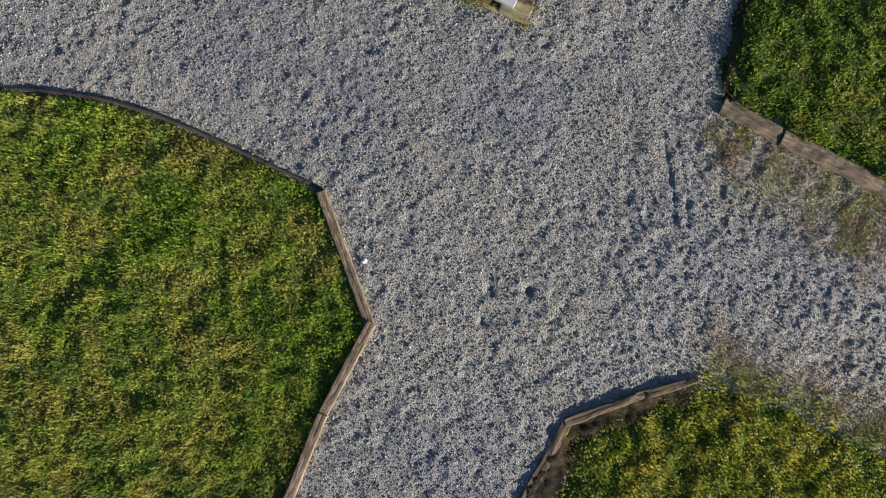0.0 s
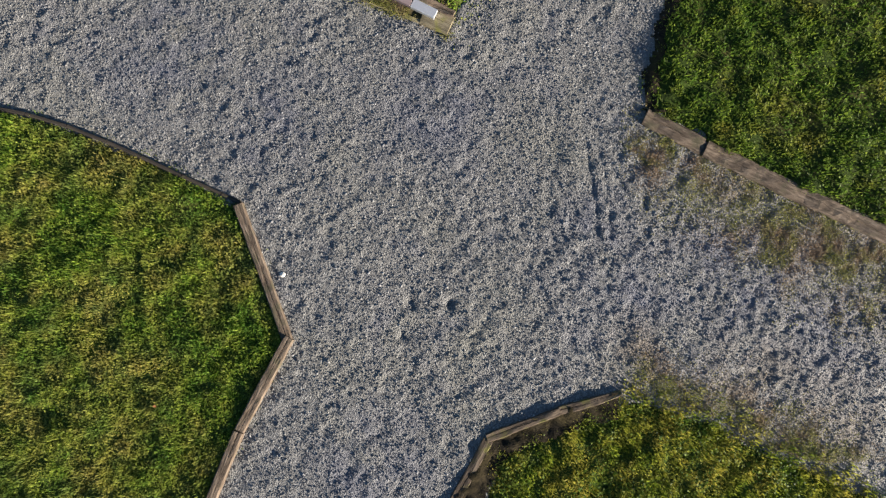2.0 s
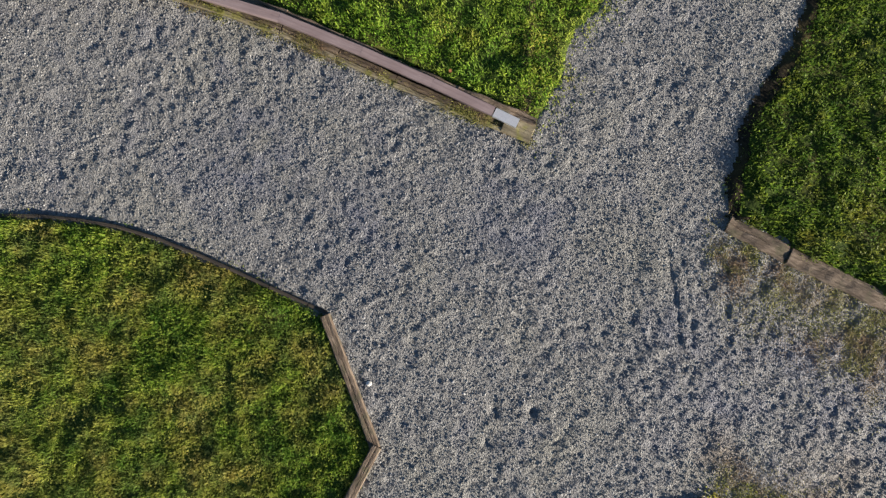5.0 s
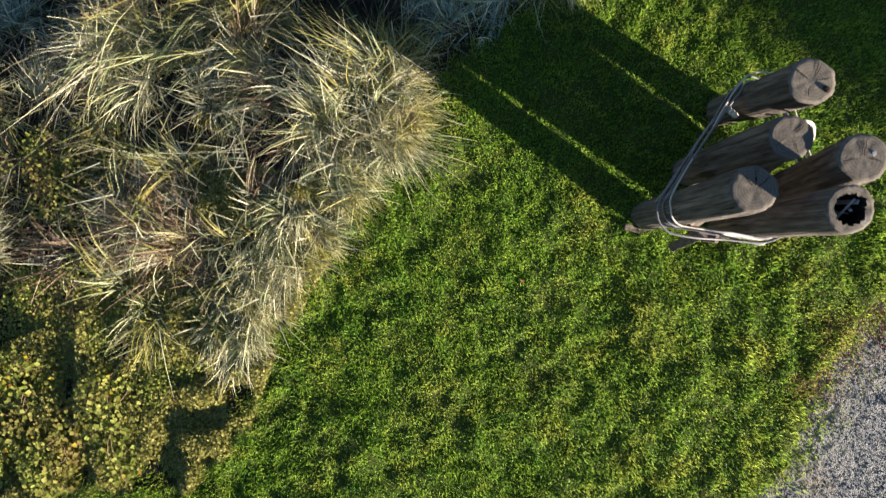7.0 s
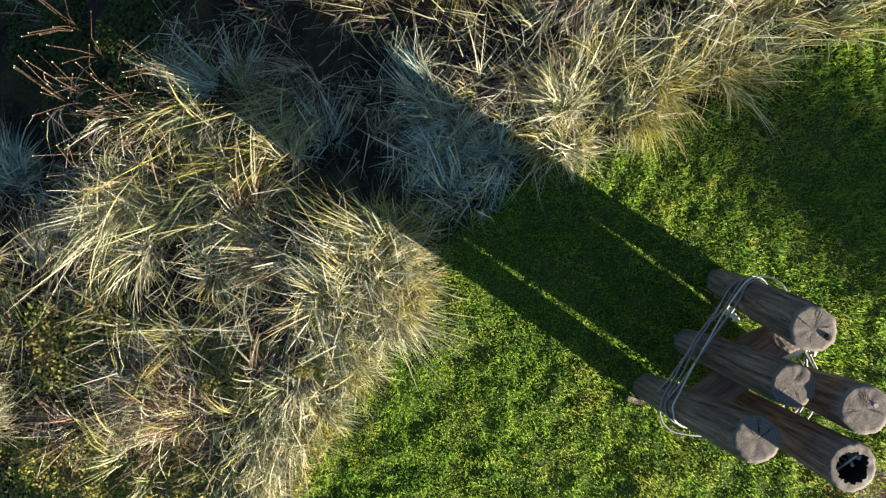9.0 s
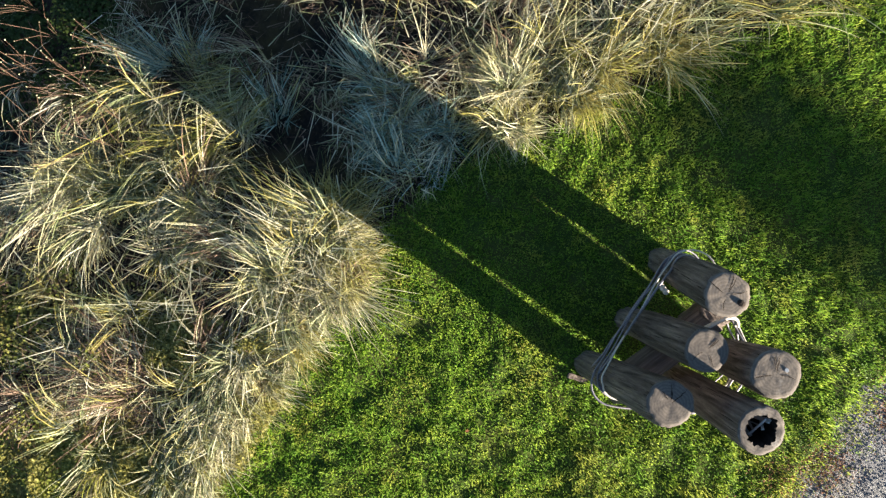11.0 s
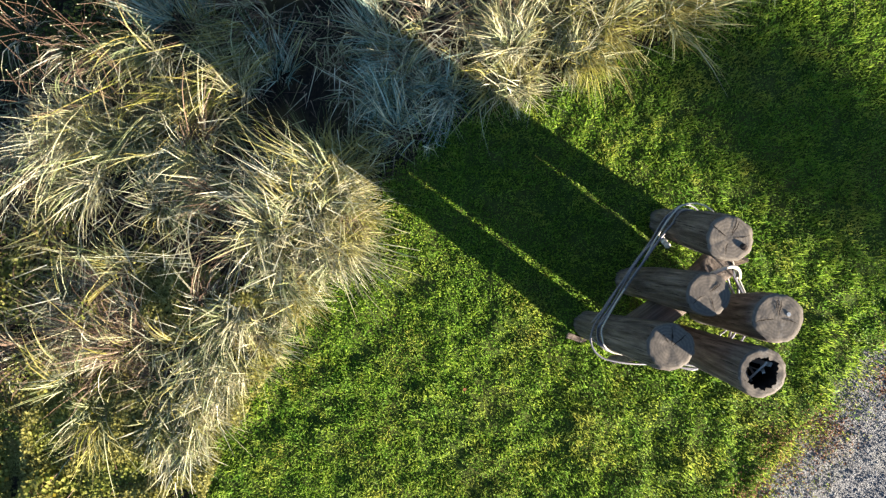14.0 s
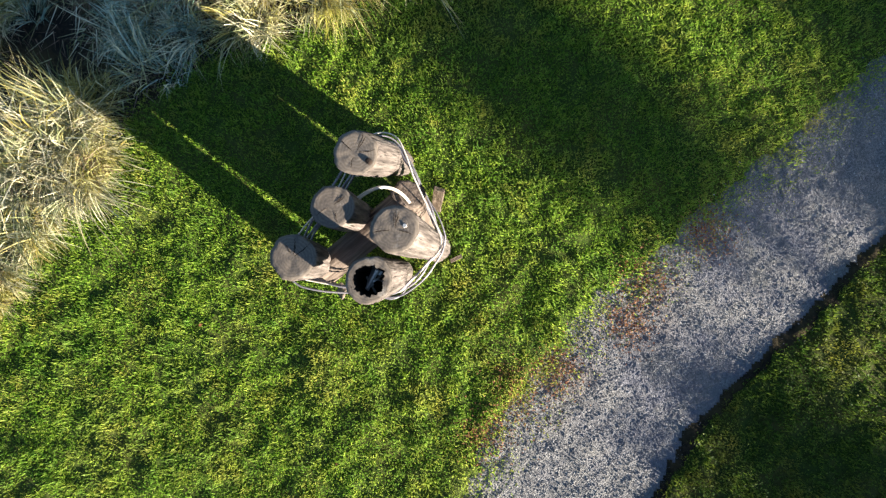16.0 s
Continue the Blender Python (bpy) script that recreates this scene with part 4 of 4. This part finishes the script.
for gy in np.arange(8.9, 16.2, 0.40):
    for gx in np.arange(-5.4, 5.6, 0.42):
        x, y = gx + pick.uniform(-0.22, 0.22), gy + pick.uniform(-0.2, 0.2)
        b = float(inside(BANK, np.array([x]), np.array([y]))[0])
        if b < 0.75 or (x < -3.3 and y > 12.9 and pick.random() < 0.6):
            continue
        if y < 9.6 and x < -2.0 and pick.random() < 0.75:
            continue
        if vnoise(np.array([x]), np.array([y]), 1.3, 6)[0] < 0.38 or math.hypot(x + 2.25, y - 10.4) < 0.45 or math.hypot(x + 3.9, y - 10.4) < 0.6:
            continue
        u = pick.random()
        kind = "straw" if u < 0.24 else "gold" if u < 0.34 else "olive" if u < 0.74 else "brown"
        # shaded far corner: its bluish cast comes from the tinted tufts
        if x < -3.9 and y > 11.8:
            kind = "blue" if u < 0.4 else "brown"
            if pick.random() < 0.4:
                continue
        elif math.hypot(x + 2.9, y - 10.0) < 0.8 or (x < -3.2 and y > 13.0):
            kind = "brown" if u < 0.65 else "olive"
        # a band along the piles' cast shadow, tinted by shade-coloured tufts
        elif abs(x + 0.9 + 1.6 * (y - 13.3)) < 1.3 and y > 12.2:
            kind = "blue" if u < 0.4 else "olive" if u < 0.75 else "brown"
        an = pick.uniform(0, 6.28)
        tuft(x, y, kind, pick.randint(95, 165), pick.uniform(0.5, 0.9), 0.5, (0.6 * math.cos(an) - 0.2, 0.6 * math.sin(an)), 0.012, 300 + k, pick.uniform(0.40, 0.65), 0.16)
        k += 1


# ---------------------------------------------------------------- low growth at the near end of the bank
def leaf_cloud(n, r, h, size, rnd):
    """Folded leaves in a low dome, two triangles to a half."""
    an, q = rnd.uniform(0, 2 * np.pi, n), r * np.sqrt(rnd.random(n))
    c = np.stack([q * np.cos(an), q * np.sin(an), h * (0.25 + 0.75 * rnd.random(n)) * (1 - (q / r) ** 2 * 0.7)], 1)
    go, tilt, s = rnd.uniform(0, 2 * np.pi, n), rnd.uniform(-0.5, 0.6, n), size * rnd.uniform(0.6, 1.35, n)
    f = np.stack([np.cos(go) * np.cos(tilt), np.sin(go) * np.cos(tilt), np.sin(tilt)], 1)
    sd = np.stack([-np.sin(go), np.cos(go), rnd.uniform(-0.4, 0.4, n)], 1)
    up = np.cross(f, sd)
    S = s[:, None]
    v = np.stack([c - 0.5 * S * f, c - 0.05 * S * f + 0.42 * S * sd + 0.10 * S * up, c + 0.5 * S * f, c - 0.05 * S * f - 0.42 * S * sd + 0.10 * S * up], 1).reshape(-1, 3)
    a = np.arange(n) * 4
    return v, np.concatenate([np.stack([a, a + 2, a + 1], 1), np.stack([a, a + 3, a + 2], 1)])


def bush(x, y, n, r, h, size, mats, share, words, category, seed, name):
    rnd = np.random.default_rng(seed)
    ob = thing(name, (x, y, bank_z(x, y)), words, category, "low growth on the bank")
    v, f = leaf_cloud(n, r, h, size, rnd)
    lo = new("leaves", mesh_of("leaves", v, f, [mats[0]]))
    lo.parent = ob
    if share:
        v, f = leaf_cloud(max(2, int(n * share)), r, h * 1.1, size, rnd)
        hi = new("turned_leaves", mesh_of("turned_leaves", v, f, [mats[1]]))
        hi.parent = ob
        tagged(hi, "yellow and orange autumn leaves")
    for _ in range(6):
        bm = bmesh.new()
        an, q = rnd.uniform(0, 6.28), rnd.uniform(0.5, 1.0) * r
        e = Vector((q * math.cos(an), q * math.sin(an), h * 0.45))
        tube(bm, [Vector((0, 0, 0)) * (1 - s) ** 2 + Vector((e.x * 0.4, e.y * 0.4, h * 1.0)) * 2 * s * (1 - s) + e * s * s for s in (0, 0.25, 0.5, 0.75, 1)], 0.004, 4)
        part("stem", bm, BROWN, ob)
    return ob


for k in range(46):
    x, y = pick.uniform(-5.3, -2.4), pick.uniform(6.9, 9.4)
    if inside(BANK, np.array([x]), np.array([y]))[0] < 0.35:
        continue
    tall = x < -3.2 and y < 8.4
    bush(x, y, 420 if tall else 900, pick.uniform(0.30, 0.48), pick.uniform(0.18, 0.32) if tall else pick.uniform(0.05, 0.12), 0.055 if tall else 0.030, (BRAMBLE, YELLOW), 0.05 if k % 4 == 0 else 0.004,
         "low bramble with yellow-green leaves", "bramble", 700 + k, "bramble")
for k in range(16):
    x, y = pick.gauss(-3.95, 0.35), pick.gauss(10.45, 0.4)
    bush(x, y, 300, pick.uniform(0.25, 0.4), pick.uniform(0.2, 0.35), 0.034, (BRAMBLE, YELLOW), 0.005, "low bramble with yellow-green leaves", "bramble", 760 + k, "bramble")

# dark low leaves in the far corner
for k in range(16):
    x, y = pick.uniform(-5.2, -3.3), pick.uniform(12.9, 14.9)
    bush(x, y, 520, pick.uniform(0.35, 0.5), pick.uniform(0.10, 0.2), 0.045, (CROWN, YELLOW), 0, "low dark leafy growth over bare soil", "weeds", 800 + k, "low_weed")

# dead grass lying under and over the tangle
def lodged(name, n, length, width, z0, z1, mat, seed, words):
    """Straight dead blades lying every way, one long triangle each."""
    rnd = np.random.default_rng(seed)
    x, y = scatter(n, -5.4, 5.6, 6.6, 16.2, rnd)
    b = inside(BANK, x, y)
    ok = (b > 0.12 + 0.3 * rnd.random(n)) & (y > 9.1 + 0.8 * rnd.random(n) - 0.25 * (x + 3)) & (rnd.random(n) < 0.12 + smooth(0.35, 0.65, vnoise(x, y, 1.7, 2))) & (np.hypot(x + 2.25, y - 10.4) > 0.38) & ~((x < -3.0 - 0.5 * rnd.random(n)) & (y > 12.7))
    x, y = x[ok], y[ok]
    m = len(x)
    go = 2.2 * np.pi * vnoise(x, y, 0.9, 5) + rnd.normal(0, 0.8, m)
    L, w = length * rnd.uniform(0.4, 1.2, m), width * rnd.uniform(0.5, 1.3, m) / 2
    z = lawn_z("north", x, y) + rnd.uniform(z0, z1, m)
    tip = np.stack([x + L * np.cos(go), y + L * np.sin(go), z + rnd.uniform(-0.15, 0.3, m) * L], 1)
    tip[:, 2] = np.maximum(tip[:, 2], lawn_z("north", tip[:, 0], tip[:, 1]) + 0.01)
    p = np.stack([x - w * np.sin(go), y + w * np.cos(go), z], 1)
    q = np.stack([x + w * np.sin(go), y - w * np.cos(go), z], 1)
    ob = new(name, mesh_of(name, np.stack([p, q, tip], 1).reshape(-1, 3), np.arange(3 * m).reshape(m, 3), [mat]))
    return tagged(ob, words, "grass", kind="stuff")


lodged("dead_grass", 34000, 0.26, 0.010, 0.01, 0.10, BROWN, 301, "dead brown grass matted under the long tufts")
lodged("dead_grass", 12000, 0.36, 0.010, 0.03, 0.22, OLIVE, 302, "half-dry olive grass lying across the bank")
lodged("dead_grass", 6500, 0.50, 0.009, 0.10, 0.40, STRAW, 303, "pale dry straws lying over the tangle")

# dock and seed heads standing over the far tangle
for k in range(26):
    x, y = pick.uniform(-4.6, -2.2), pick.uniform(12.5, 14.4)
    ob = thing("seed_stalk", (x, y, bank_z(x, y)), "thin brown stalk with pale round seed heads", "weed", "dry stalks over the long grass")
    for _ in range(pick.randint(3, 5)):
        bm, hd = bmesh.new(), bmesh.new()
        e = Vector((pick.uniform(-0.35, 0.35), pick.uniform(-0.35, 0.35), pick.uniform(0.5, 0.85)))
        tube(bm, [Vector((0, 0, 0)), Vector((e.x * 0.35, e.y * 0.35, e.z * 0.55)), e], 0.0026, 4)
        bmesh.ops.create_icosphere(hd, subdivisions=1, radius=pick.uniform(0.005, 0.010), matrix=Matrix.Translation(e))
        stem = part("stem", bm, BROWN, ob)
        part("seed_head", hd, OLIVE, stem, "pale fluffy seed head")

# ---------------------------------------------------------------- trees whose shade falls on the lawn
def tree(x, y, height, r, n, seed, crown_from, words):
    rnd = np.random.default_rng(seed)
    rd = random.Random(seed)
    ob = thing("tree", (x, y, -1.46), words, "tree")
    bm = bmesh.new()
    up = height + 1.4
    loops = []
    for q in range(9):
        s = q / 8
        rr = 0.22 * (1 - s) + 0.02
        loops.append([bm.verts.new((rr * math.cos(t) + 0.15 * math.sin(s * 4), rr * math.sin(t), s * up * 0.95)) for t in (i / 10 * 6.2832 for i in range(10))])
    for lo, hi in zip(loops, loops[1:]):
        for i in range(10):
            bm.faces.new((lo[i], lo[(i + 1) % 10], hi[(i + 1) % 10], hi[i]))
    part("trunk", bm, BARK, ob, shade=True)
    bm = bmesh.new()
    tips = []
    for q in range(80):
        s = crown_from + (1 - crown_from) * (q / 80) ** 0.6
        an = q * 2.4
        reach = min(r, 3.0 * (1.0 - s) * up + 0.15) * rd.uniform(0.7, 1.1)
        a = Vector((0.15 * math.sin(s * 4), 0, s * up * 0.93))
        b = a + Vector((reach * math.cos(an), reach * math.sin(an), 0.35 * reach))
        tube(bm, [a, (a + b) / 2 + Vector((0, 0, 0.08)), b], 0.03 * (1.1 - s), 5)
        tips += [(a, b)] * 1
    part("limbs", bm, BARK, ob)
    vs, fs, at = [], [], 0
    for a, b in tips:
        for _ in range(5):
            c = a.lerp(b, rd.uniform(0.25, 1.05))
            m = n // (len(tips) * 5)
            v, f = leaf_cloud(m, 0.42, 0.5, 0.13, rnd)
            v[:, 2] -= 0.2
            vs.append(v + np.array(c))
            fs.append(f + at)
            at += len(v)
    cr = new("crown", mesh_of("crown", np.concatenate(vs), np.concatenate(fs), [CROWN]))
    cr.parent = ob
    return ob


tree(30.0, -3.35, 7.3, 0.95, 3500, 41, 0.88, "tall narrow leafy tree standing beyond the lawn")
tree(25.3, -2.55, 5.1, 1.1, 7500, 44, 0.18, "rounded leafy green tree standing beyond the lawn")
tree(23.25, -0.7, 4.4, 0.85, 1300, 45, 0.18, "small rounded leafy tree standing beyond the lawn")
tree(31.2, -2.45, 6.5, 1.0, 4000, 43, 0.18, "narrow leafy green tree standing beyond the lawn")
tree(36.4, -3.6, 7.9, 2.3, 26000, 42, 0.18, "leafy green tree standing beyond the lawn")


# ---------------------------------------------------------------- loose stones and turf
def seen(x, y):
    """The stretch of ground under the flight."""
    return ((y < 4) & (x > -4.7) & (x < 6.4)) | ((y >= 4) & (y < 8) & (x > -5.2) & (x < 7.5)) | ((y >= 8) & (x > -5.4))


rnd = np.random.default_rng(21)
x, y = scatter(620000, -5.0, 9.2, -2.6, 14.0, rnd)
d = in_lawns(x, y)
ok = seen(x, y) & (d < 0.045 + (0.03 + 0.06 * smooth(6.0, 9.0, y)) * rnd.standard_normal(len(x))) & (inside(BEHIND, x, y) < 0.05) & ((inside(SOUTH, x, y) < 0.0) | (x > 3.0))
x, y = x[ok], y[ok]
s = 0.0044 + 0.0085 * rnd.random(len(x)) ** 3.0
z = gravel_z(x, y) + 0.25 * s
an = rnd.uniform(0, 6.283, len(x))
OCT = np.array([(1, 0, 0), (0, 1, 0), (-1, 0, 0), (0, -1, 0), (0, 0, 1)], float)
v = OCT[None] * (1 + 0.35 * rnd.uniform(-1, 1, (len(x), 5, 3)))
v += 0.35 * rnd.uniform(-1, 1, (len(x), 5, 3))
v[:, :4, 2] -= 0.3
ca, sa = np.cos(an)[:, None], np.sin(an)[:, None]
v = np.stack([v[..., 0] * ca - v[..., 1] * sa, v[..., 0] * sa + v[..., 1] * ca, v[..., 2] * 0.65], 2) * s[:, None, None] + np.stack([x, y, z], 1)[:, None, :]
a = np.arange(len(x)) * 5
f = np.concatenate([np.stack([a + i, a + (i + 1) % 4, a + 4], 1) for i in range(4)])
stones = new("gravel_stones", mesh_of("gravel_stones", v.reshape(-1, 3), f, [STONE]))
tagged(stones, "loose grey crushed stones strewn over the path", "gravel", kind="stuff")


def turf(name, which, count, box, mat, words, length=0.046, width=0.016, seed=1, fade=None):
    """Short blades over a lawn, one triangle a blade, thicker and taller in clumps."""
    rnd = np.random.default_rng(seed)
    x, y = scatter(count, *box, rnd)
    d = edge_of(which, x, y)
    clump = vnoise(x, y, 9.0, seed % 8)
    ok = seen(x, y) & (d > (0.05 + (0.13 * smooth(6.0, 9.0, y) if which == "north" else 0.07 * smooth(2.9, 3.3, x) if which == "south" else 0.0)) * rnd.standard_normal(len(x)) - (0.05 if which == "east" else 0.01)) & (clump + 0.5 > rnd.random(len(x)) if which != "east" else smooth(0.0, 0.34, clump) > rnd.random(len(x)))
    if which == "north":
        ok &= inside(BANK, x, y) < 0.35 * rnd.random(len(x)) + 0.05
    x, y, clump = x[ok], y[ok], clump[ok]
    z = lawn_z(which, x, y) - 0.004
    if which in ("north", "south"):
        z = np.where(x > 2.9, np.maximum(z, gravel_z(x, y) - 0.006), z)
    n = len(x)
    go = rnd.uniform(0, 6.283, n)
    lean = rnd.uniform(0.15, 1.15, n)
    L = length * rnd.uniform(0.5, 1.3, n) * (0.35 + 1.3 * clump)
    tip = np.stack([x + L * np.sin(lean) * np.cos(go), y + L * np.sin(lean) * np.sin(go), z + L * np.cos(lean) + 0.006], 1)
    w = width * rnd.uniform(0.6, 1.4, n) * 0.5
    p = np.stack([x - w * np.sin(go), y + w * np.cos(go), z], 1)
    q = np.stack([x + w * np.sin(go), y - w * np.cos(go), z], 1)
    v = np.stack([p, q, tip], 1).reshape(-1, 3)
    ob = new(name, mesh_of(name, v, np.arange(3 * n).reshape(n, 3), [mat]))
    return tagged(ob, words, "grass", kind="stuff")


def clover(which, count, box, size, seed, words, mat=CLOVER):
    """Broad little leaves lying among the grass, in patches."""
    rnd = np.random.default_rng(seed)
    x, y = scatter(count, *box, rnd)
    d = edge_of(which, x, y)
    ok = seen(x, y) & (d > 0.03) & (0.15 + smooth(0.25, 0.7, vnoise(x, y, 2.2, 3)) > rnd.random(len(x)))
    if which == "north":
        ok &= inside(BANK, x, y) < 0.1
    x, y = x[ok], y[ok]
    n = len(x)
    v, f = leaf_cloud(n, 0.001, 0.0, size, rnd)
    z = lawn_z(which, x, y) + rnd.uniform(0.012, 0.035, n)
    v = v.reshape(n, 4, 3) + np.stack([x, y, z], 1)[:, None, :]
    ob = new("clover", mesh_of("clover", v.reshape(-1, 3), f, [mat]))
    return tagged(ob, words, "weeds", kind="stuff")


turf("lawn_grass", "north", 620000, (-5.4, 9.2, 2.8, 15.0), GRASS, "short bright green lawn grass", 0.046, 0.0135, seed=51)
turf("lawn_grass", "west", 210000, (-4.7, -0.2, -2.6, 2.3), WEST_GRASS, "short worn yellow-green lawn grass", 0.042, 0.012, seed=52)
turf("lawn_grass", "south", 75000, (0.9, 6.4, -2.6, -0.7), SOUTH_GRASS, "short green lawn grass", 0.042, 0.013, seed=53)
turf("lawn_grass", "east", 230000, (3.2, 9.2, -0.2, 12.0), LONG_GRASS, "short dark green lawn grass", 0.042, 0.014, seed=54)
clover("north", 330000, (-5.4, 9.2, 2.8, 15.0), 0.0165, 61, "small clover leaves among the lawn grass")
clover("east", 80000, (3.2, 9.2, -0.2, 12.0), 0.021, 62, "small clover leaves among the lawn grass", LONG_GRASS)
clover("west", 50000, (-4.7, -0.2, -2.6, 2.3), 0.019, 63, "small weed leaves among the lawn grass", WEST_GRASS)
clover("south", 26000, (0.9, 6.4, -2.6, -0.7), 0.021, 64, "small weed leaves among the lawn grass", LONG_GRASS)

# mossy herbs over the near end of the bank
rnd = np.random.default_rng(77)
x, y = scatter(420000, -5.4, 0.5, 6.4, 12.0, rnd)
b = inside(BANK, x, y)
ok = (b > 0.0) & (b < 1.6 + 0.8 * vnoise(x, y, 1.2, 5)) & (y < 10.2 - 0.3 * x) & (rnd.random(len(x)) < smooth(0.25, 0.6, vnoise(x, y, 2.0, 6)))
x, y = x[ok], y[ok]
v, f = leaf_cloud(len(x), 0.001, 0.0, 0.030, rnd)
z = lawn_z("north", x, y) + rnd.uniform(0.01, 0.14, len(x)) * smooth(0.2, 0.8, vnoise(x, y, 4.0, 2))
v = v.reshape(len(x), 4, 3) + np.stack([x, y, z], 1)[:, None, :]
ob = new("mossy_herbs", mesh_of("mossy_herbs", v.reshape(-1, 3), f, [MOSS]))
tagged(ob, "low yellow-green mossy herbs on the bank", "weeds", kind="stuff")

# tufts creeping over the gravel beside the timber
rnd = np.random.default_rng(78)
x, y = scatter(520000, 3.0, 6.4, -1.6, 2.1, rnd)
near = np.exp(-(((y - 1.95 + 0.52 * (x - 3.4)) + 0.40) / 0.55) ** 2) + 0.8 * np.exp(-((inside(SOUTH, x, y) + 0.15) / 0.26) ** 2) * smooth(2.6, 3.2, x)
near = near * smooth(3.05, 3.5, x)
ok = (in_lawns(x, y) < 0) & (near * (0.16 + 0.6 * smooth(0.4, 0.8, vnoise(x, y, 6.0, 1)) * smooth(0.2, 0.6, vnoise(x, y, 1.6, 3))) > rnd.random(len(x)))
x, y = x[ok], y[ok]
v, f = leaf_cloud(len(x), 0.001, 0.0, 0.0105, rnd)
v = v.reshape(len(x), 4, 3) + np.stack([x, y, gravel_z(x, y) + rnd.uniform(0.006, 0.016, len(x))], 1)[:, None, :]
ob = new("creeping_weeds", mesh_of("creeping_weeds", v.reshape(-1, 3), f, [CREEP]))
tagged(ob, "yellow-green weeds creeping over the gravel", "weeds", kind="stuff")

# thin yellowing weeds where lawn and gravel meet
rnd = np.random.default_rng(79)
x, y = scatter(620000, 1.2, 9.2, -2.0, 14.0, rnd)
dn = edge_of("north", x, y)
far = smooth(6.0, 9.0, y)
ok = seen(x, y) & (dn < 0.03 + 0.15 * far) & (dn > -0.55) & (np.exp(-np.abs(dn) / (0.06 + 0.12 * far)) * (1 - 0.35 * far) * (0.25 + smooth(0.3, 0.7, vnoise(x, y, 6.0, 3))) > rnd.random(len(x)))
x, y = x[ok], y[ok]
v, f = leaf_cloud(len(x), 0.001, 0.0, 0.0135, rnd)
v = v.reshape(len(x), 4, 3) + np.stack([x, y, gravel_z(x, y) + rnd.uniform(0.006, 0.02, len(x))], 1)[:, None, :]
ob = new("edge_weeds", mesh_of("edge_weeds", v.reshape(-1, 3), f, [LIME]))
tagged(ob, "thin yellow-green weeds where lawn and gravel meet", "weeds", kind="stuff")

# dirt, moss and stray stones along the foot of the kerb
rnd = np.random.default_rng(83)
x, y = scatter(520000, -5.2, 1.45, 2.7, 4.75, rnd)
foot = inside(FRONT + [(1.6, 6), (-6.6, 6)], x, y)
ok = (foot > -0.10) & (foot < 0.125) & (np.exp(-((foot - 0.02) / 0.06) ** 2) * (0.10 + smooth(0.45, 0.75, vnoise(x, y, 4.0, 2))) > rnd.random(len(x)))
x, y, foot = x[ok], y[ok], foot[ok]
v, f = leaf_cloud(len(x), 0.001, 0.0, 0.010, rnd)
lift = np.where(foot > 0.0, 0.016 + 0.055 * np.clip((1.4 - x) / 4.8, 0, 1), gravel_z(x, y)) + rnd.uniform(0.004, 0.014, len(x))
v = v.reshape(len(x), 4, 3) + np.stack([x, y, lift], 1)[:, None, :]
ob = new("kerb_moss", mesh_of("kerb_moss", v.reshape(-1, 3), f, [CREEP]))
tagged(ob, "yellowish moss and dirt gathered along the kerb", "moss", kind="stuff")

# rust-red sorrel along the edge of the path
rnd = np.random.default_rng(80)
spots = [(4.60, 9.10, 0.26), (5.05, 9.40, 0.20), (5.80, 9.95, 0.20), (5.95, 10.45, 0.22), (3.66, 7.05, 0.25), (6.6, 11.0, 0.2), (4.3, 8.6, 0.18)]
pts = np.concatenate([np.stack([px + r * rnd.standard_normal(600) * 0.8, py + r * rnd.standard_normal(600) * 0.8], 1) for px, py, r in spots])
v, f = leaf_cloud(len(pts), 0.001, 0.0, 0.018, rnd)
z = np.maximum(gravel_z(pts[:, 0], pts[:, 1]), lawn_z("north", pts[:, 0], pts[:, 1]) + 0.015) + rnd.uniform(0.004, 0.02, len(pts))
v = v.reshape(len(pts), 4, 3) + np.stack([pts[:, 0], pts[:, 1], z], 1)[:, None, :]
ob = new("sorrel", mesh_of("sorrel", v.reshape(-1, 3), f, [SORREL]))
tagged(ob, "rust-red sorrel creeping along the path edge", "weeds", kind="stuff")

# fallen leaves
for k, (x, y) in enumerate(((0.55, 3.62), (0.3, 10.35), (1.1, 9.6), (-1.9, 6.3), (4.9, 2.6), (2.7, 8.2), (-1.6, -0.9))):
    rnd = np.random.default_rng(900 + k)
    v, f = leaf_cloud(1, 0.001, 0.0, 0.05, rnd)
    which = "north" if y > 3 and x < 4 else "east" if x > 3 else "west"
    ob = new("fallen_leaf", mesh_of("fallen_leaf", v, f, [SORREL]))
    ob.location = (x, y, float(lawn_z(which, np.array([x]), np.array([y]))[0]) + 0.045)
    tagged(ob, "single dry brown leaf lying on the grass", "leaf", "fallen leaves")
bpy.context.view_layer.update()
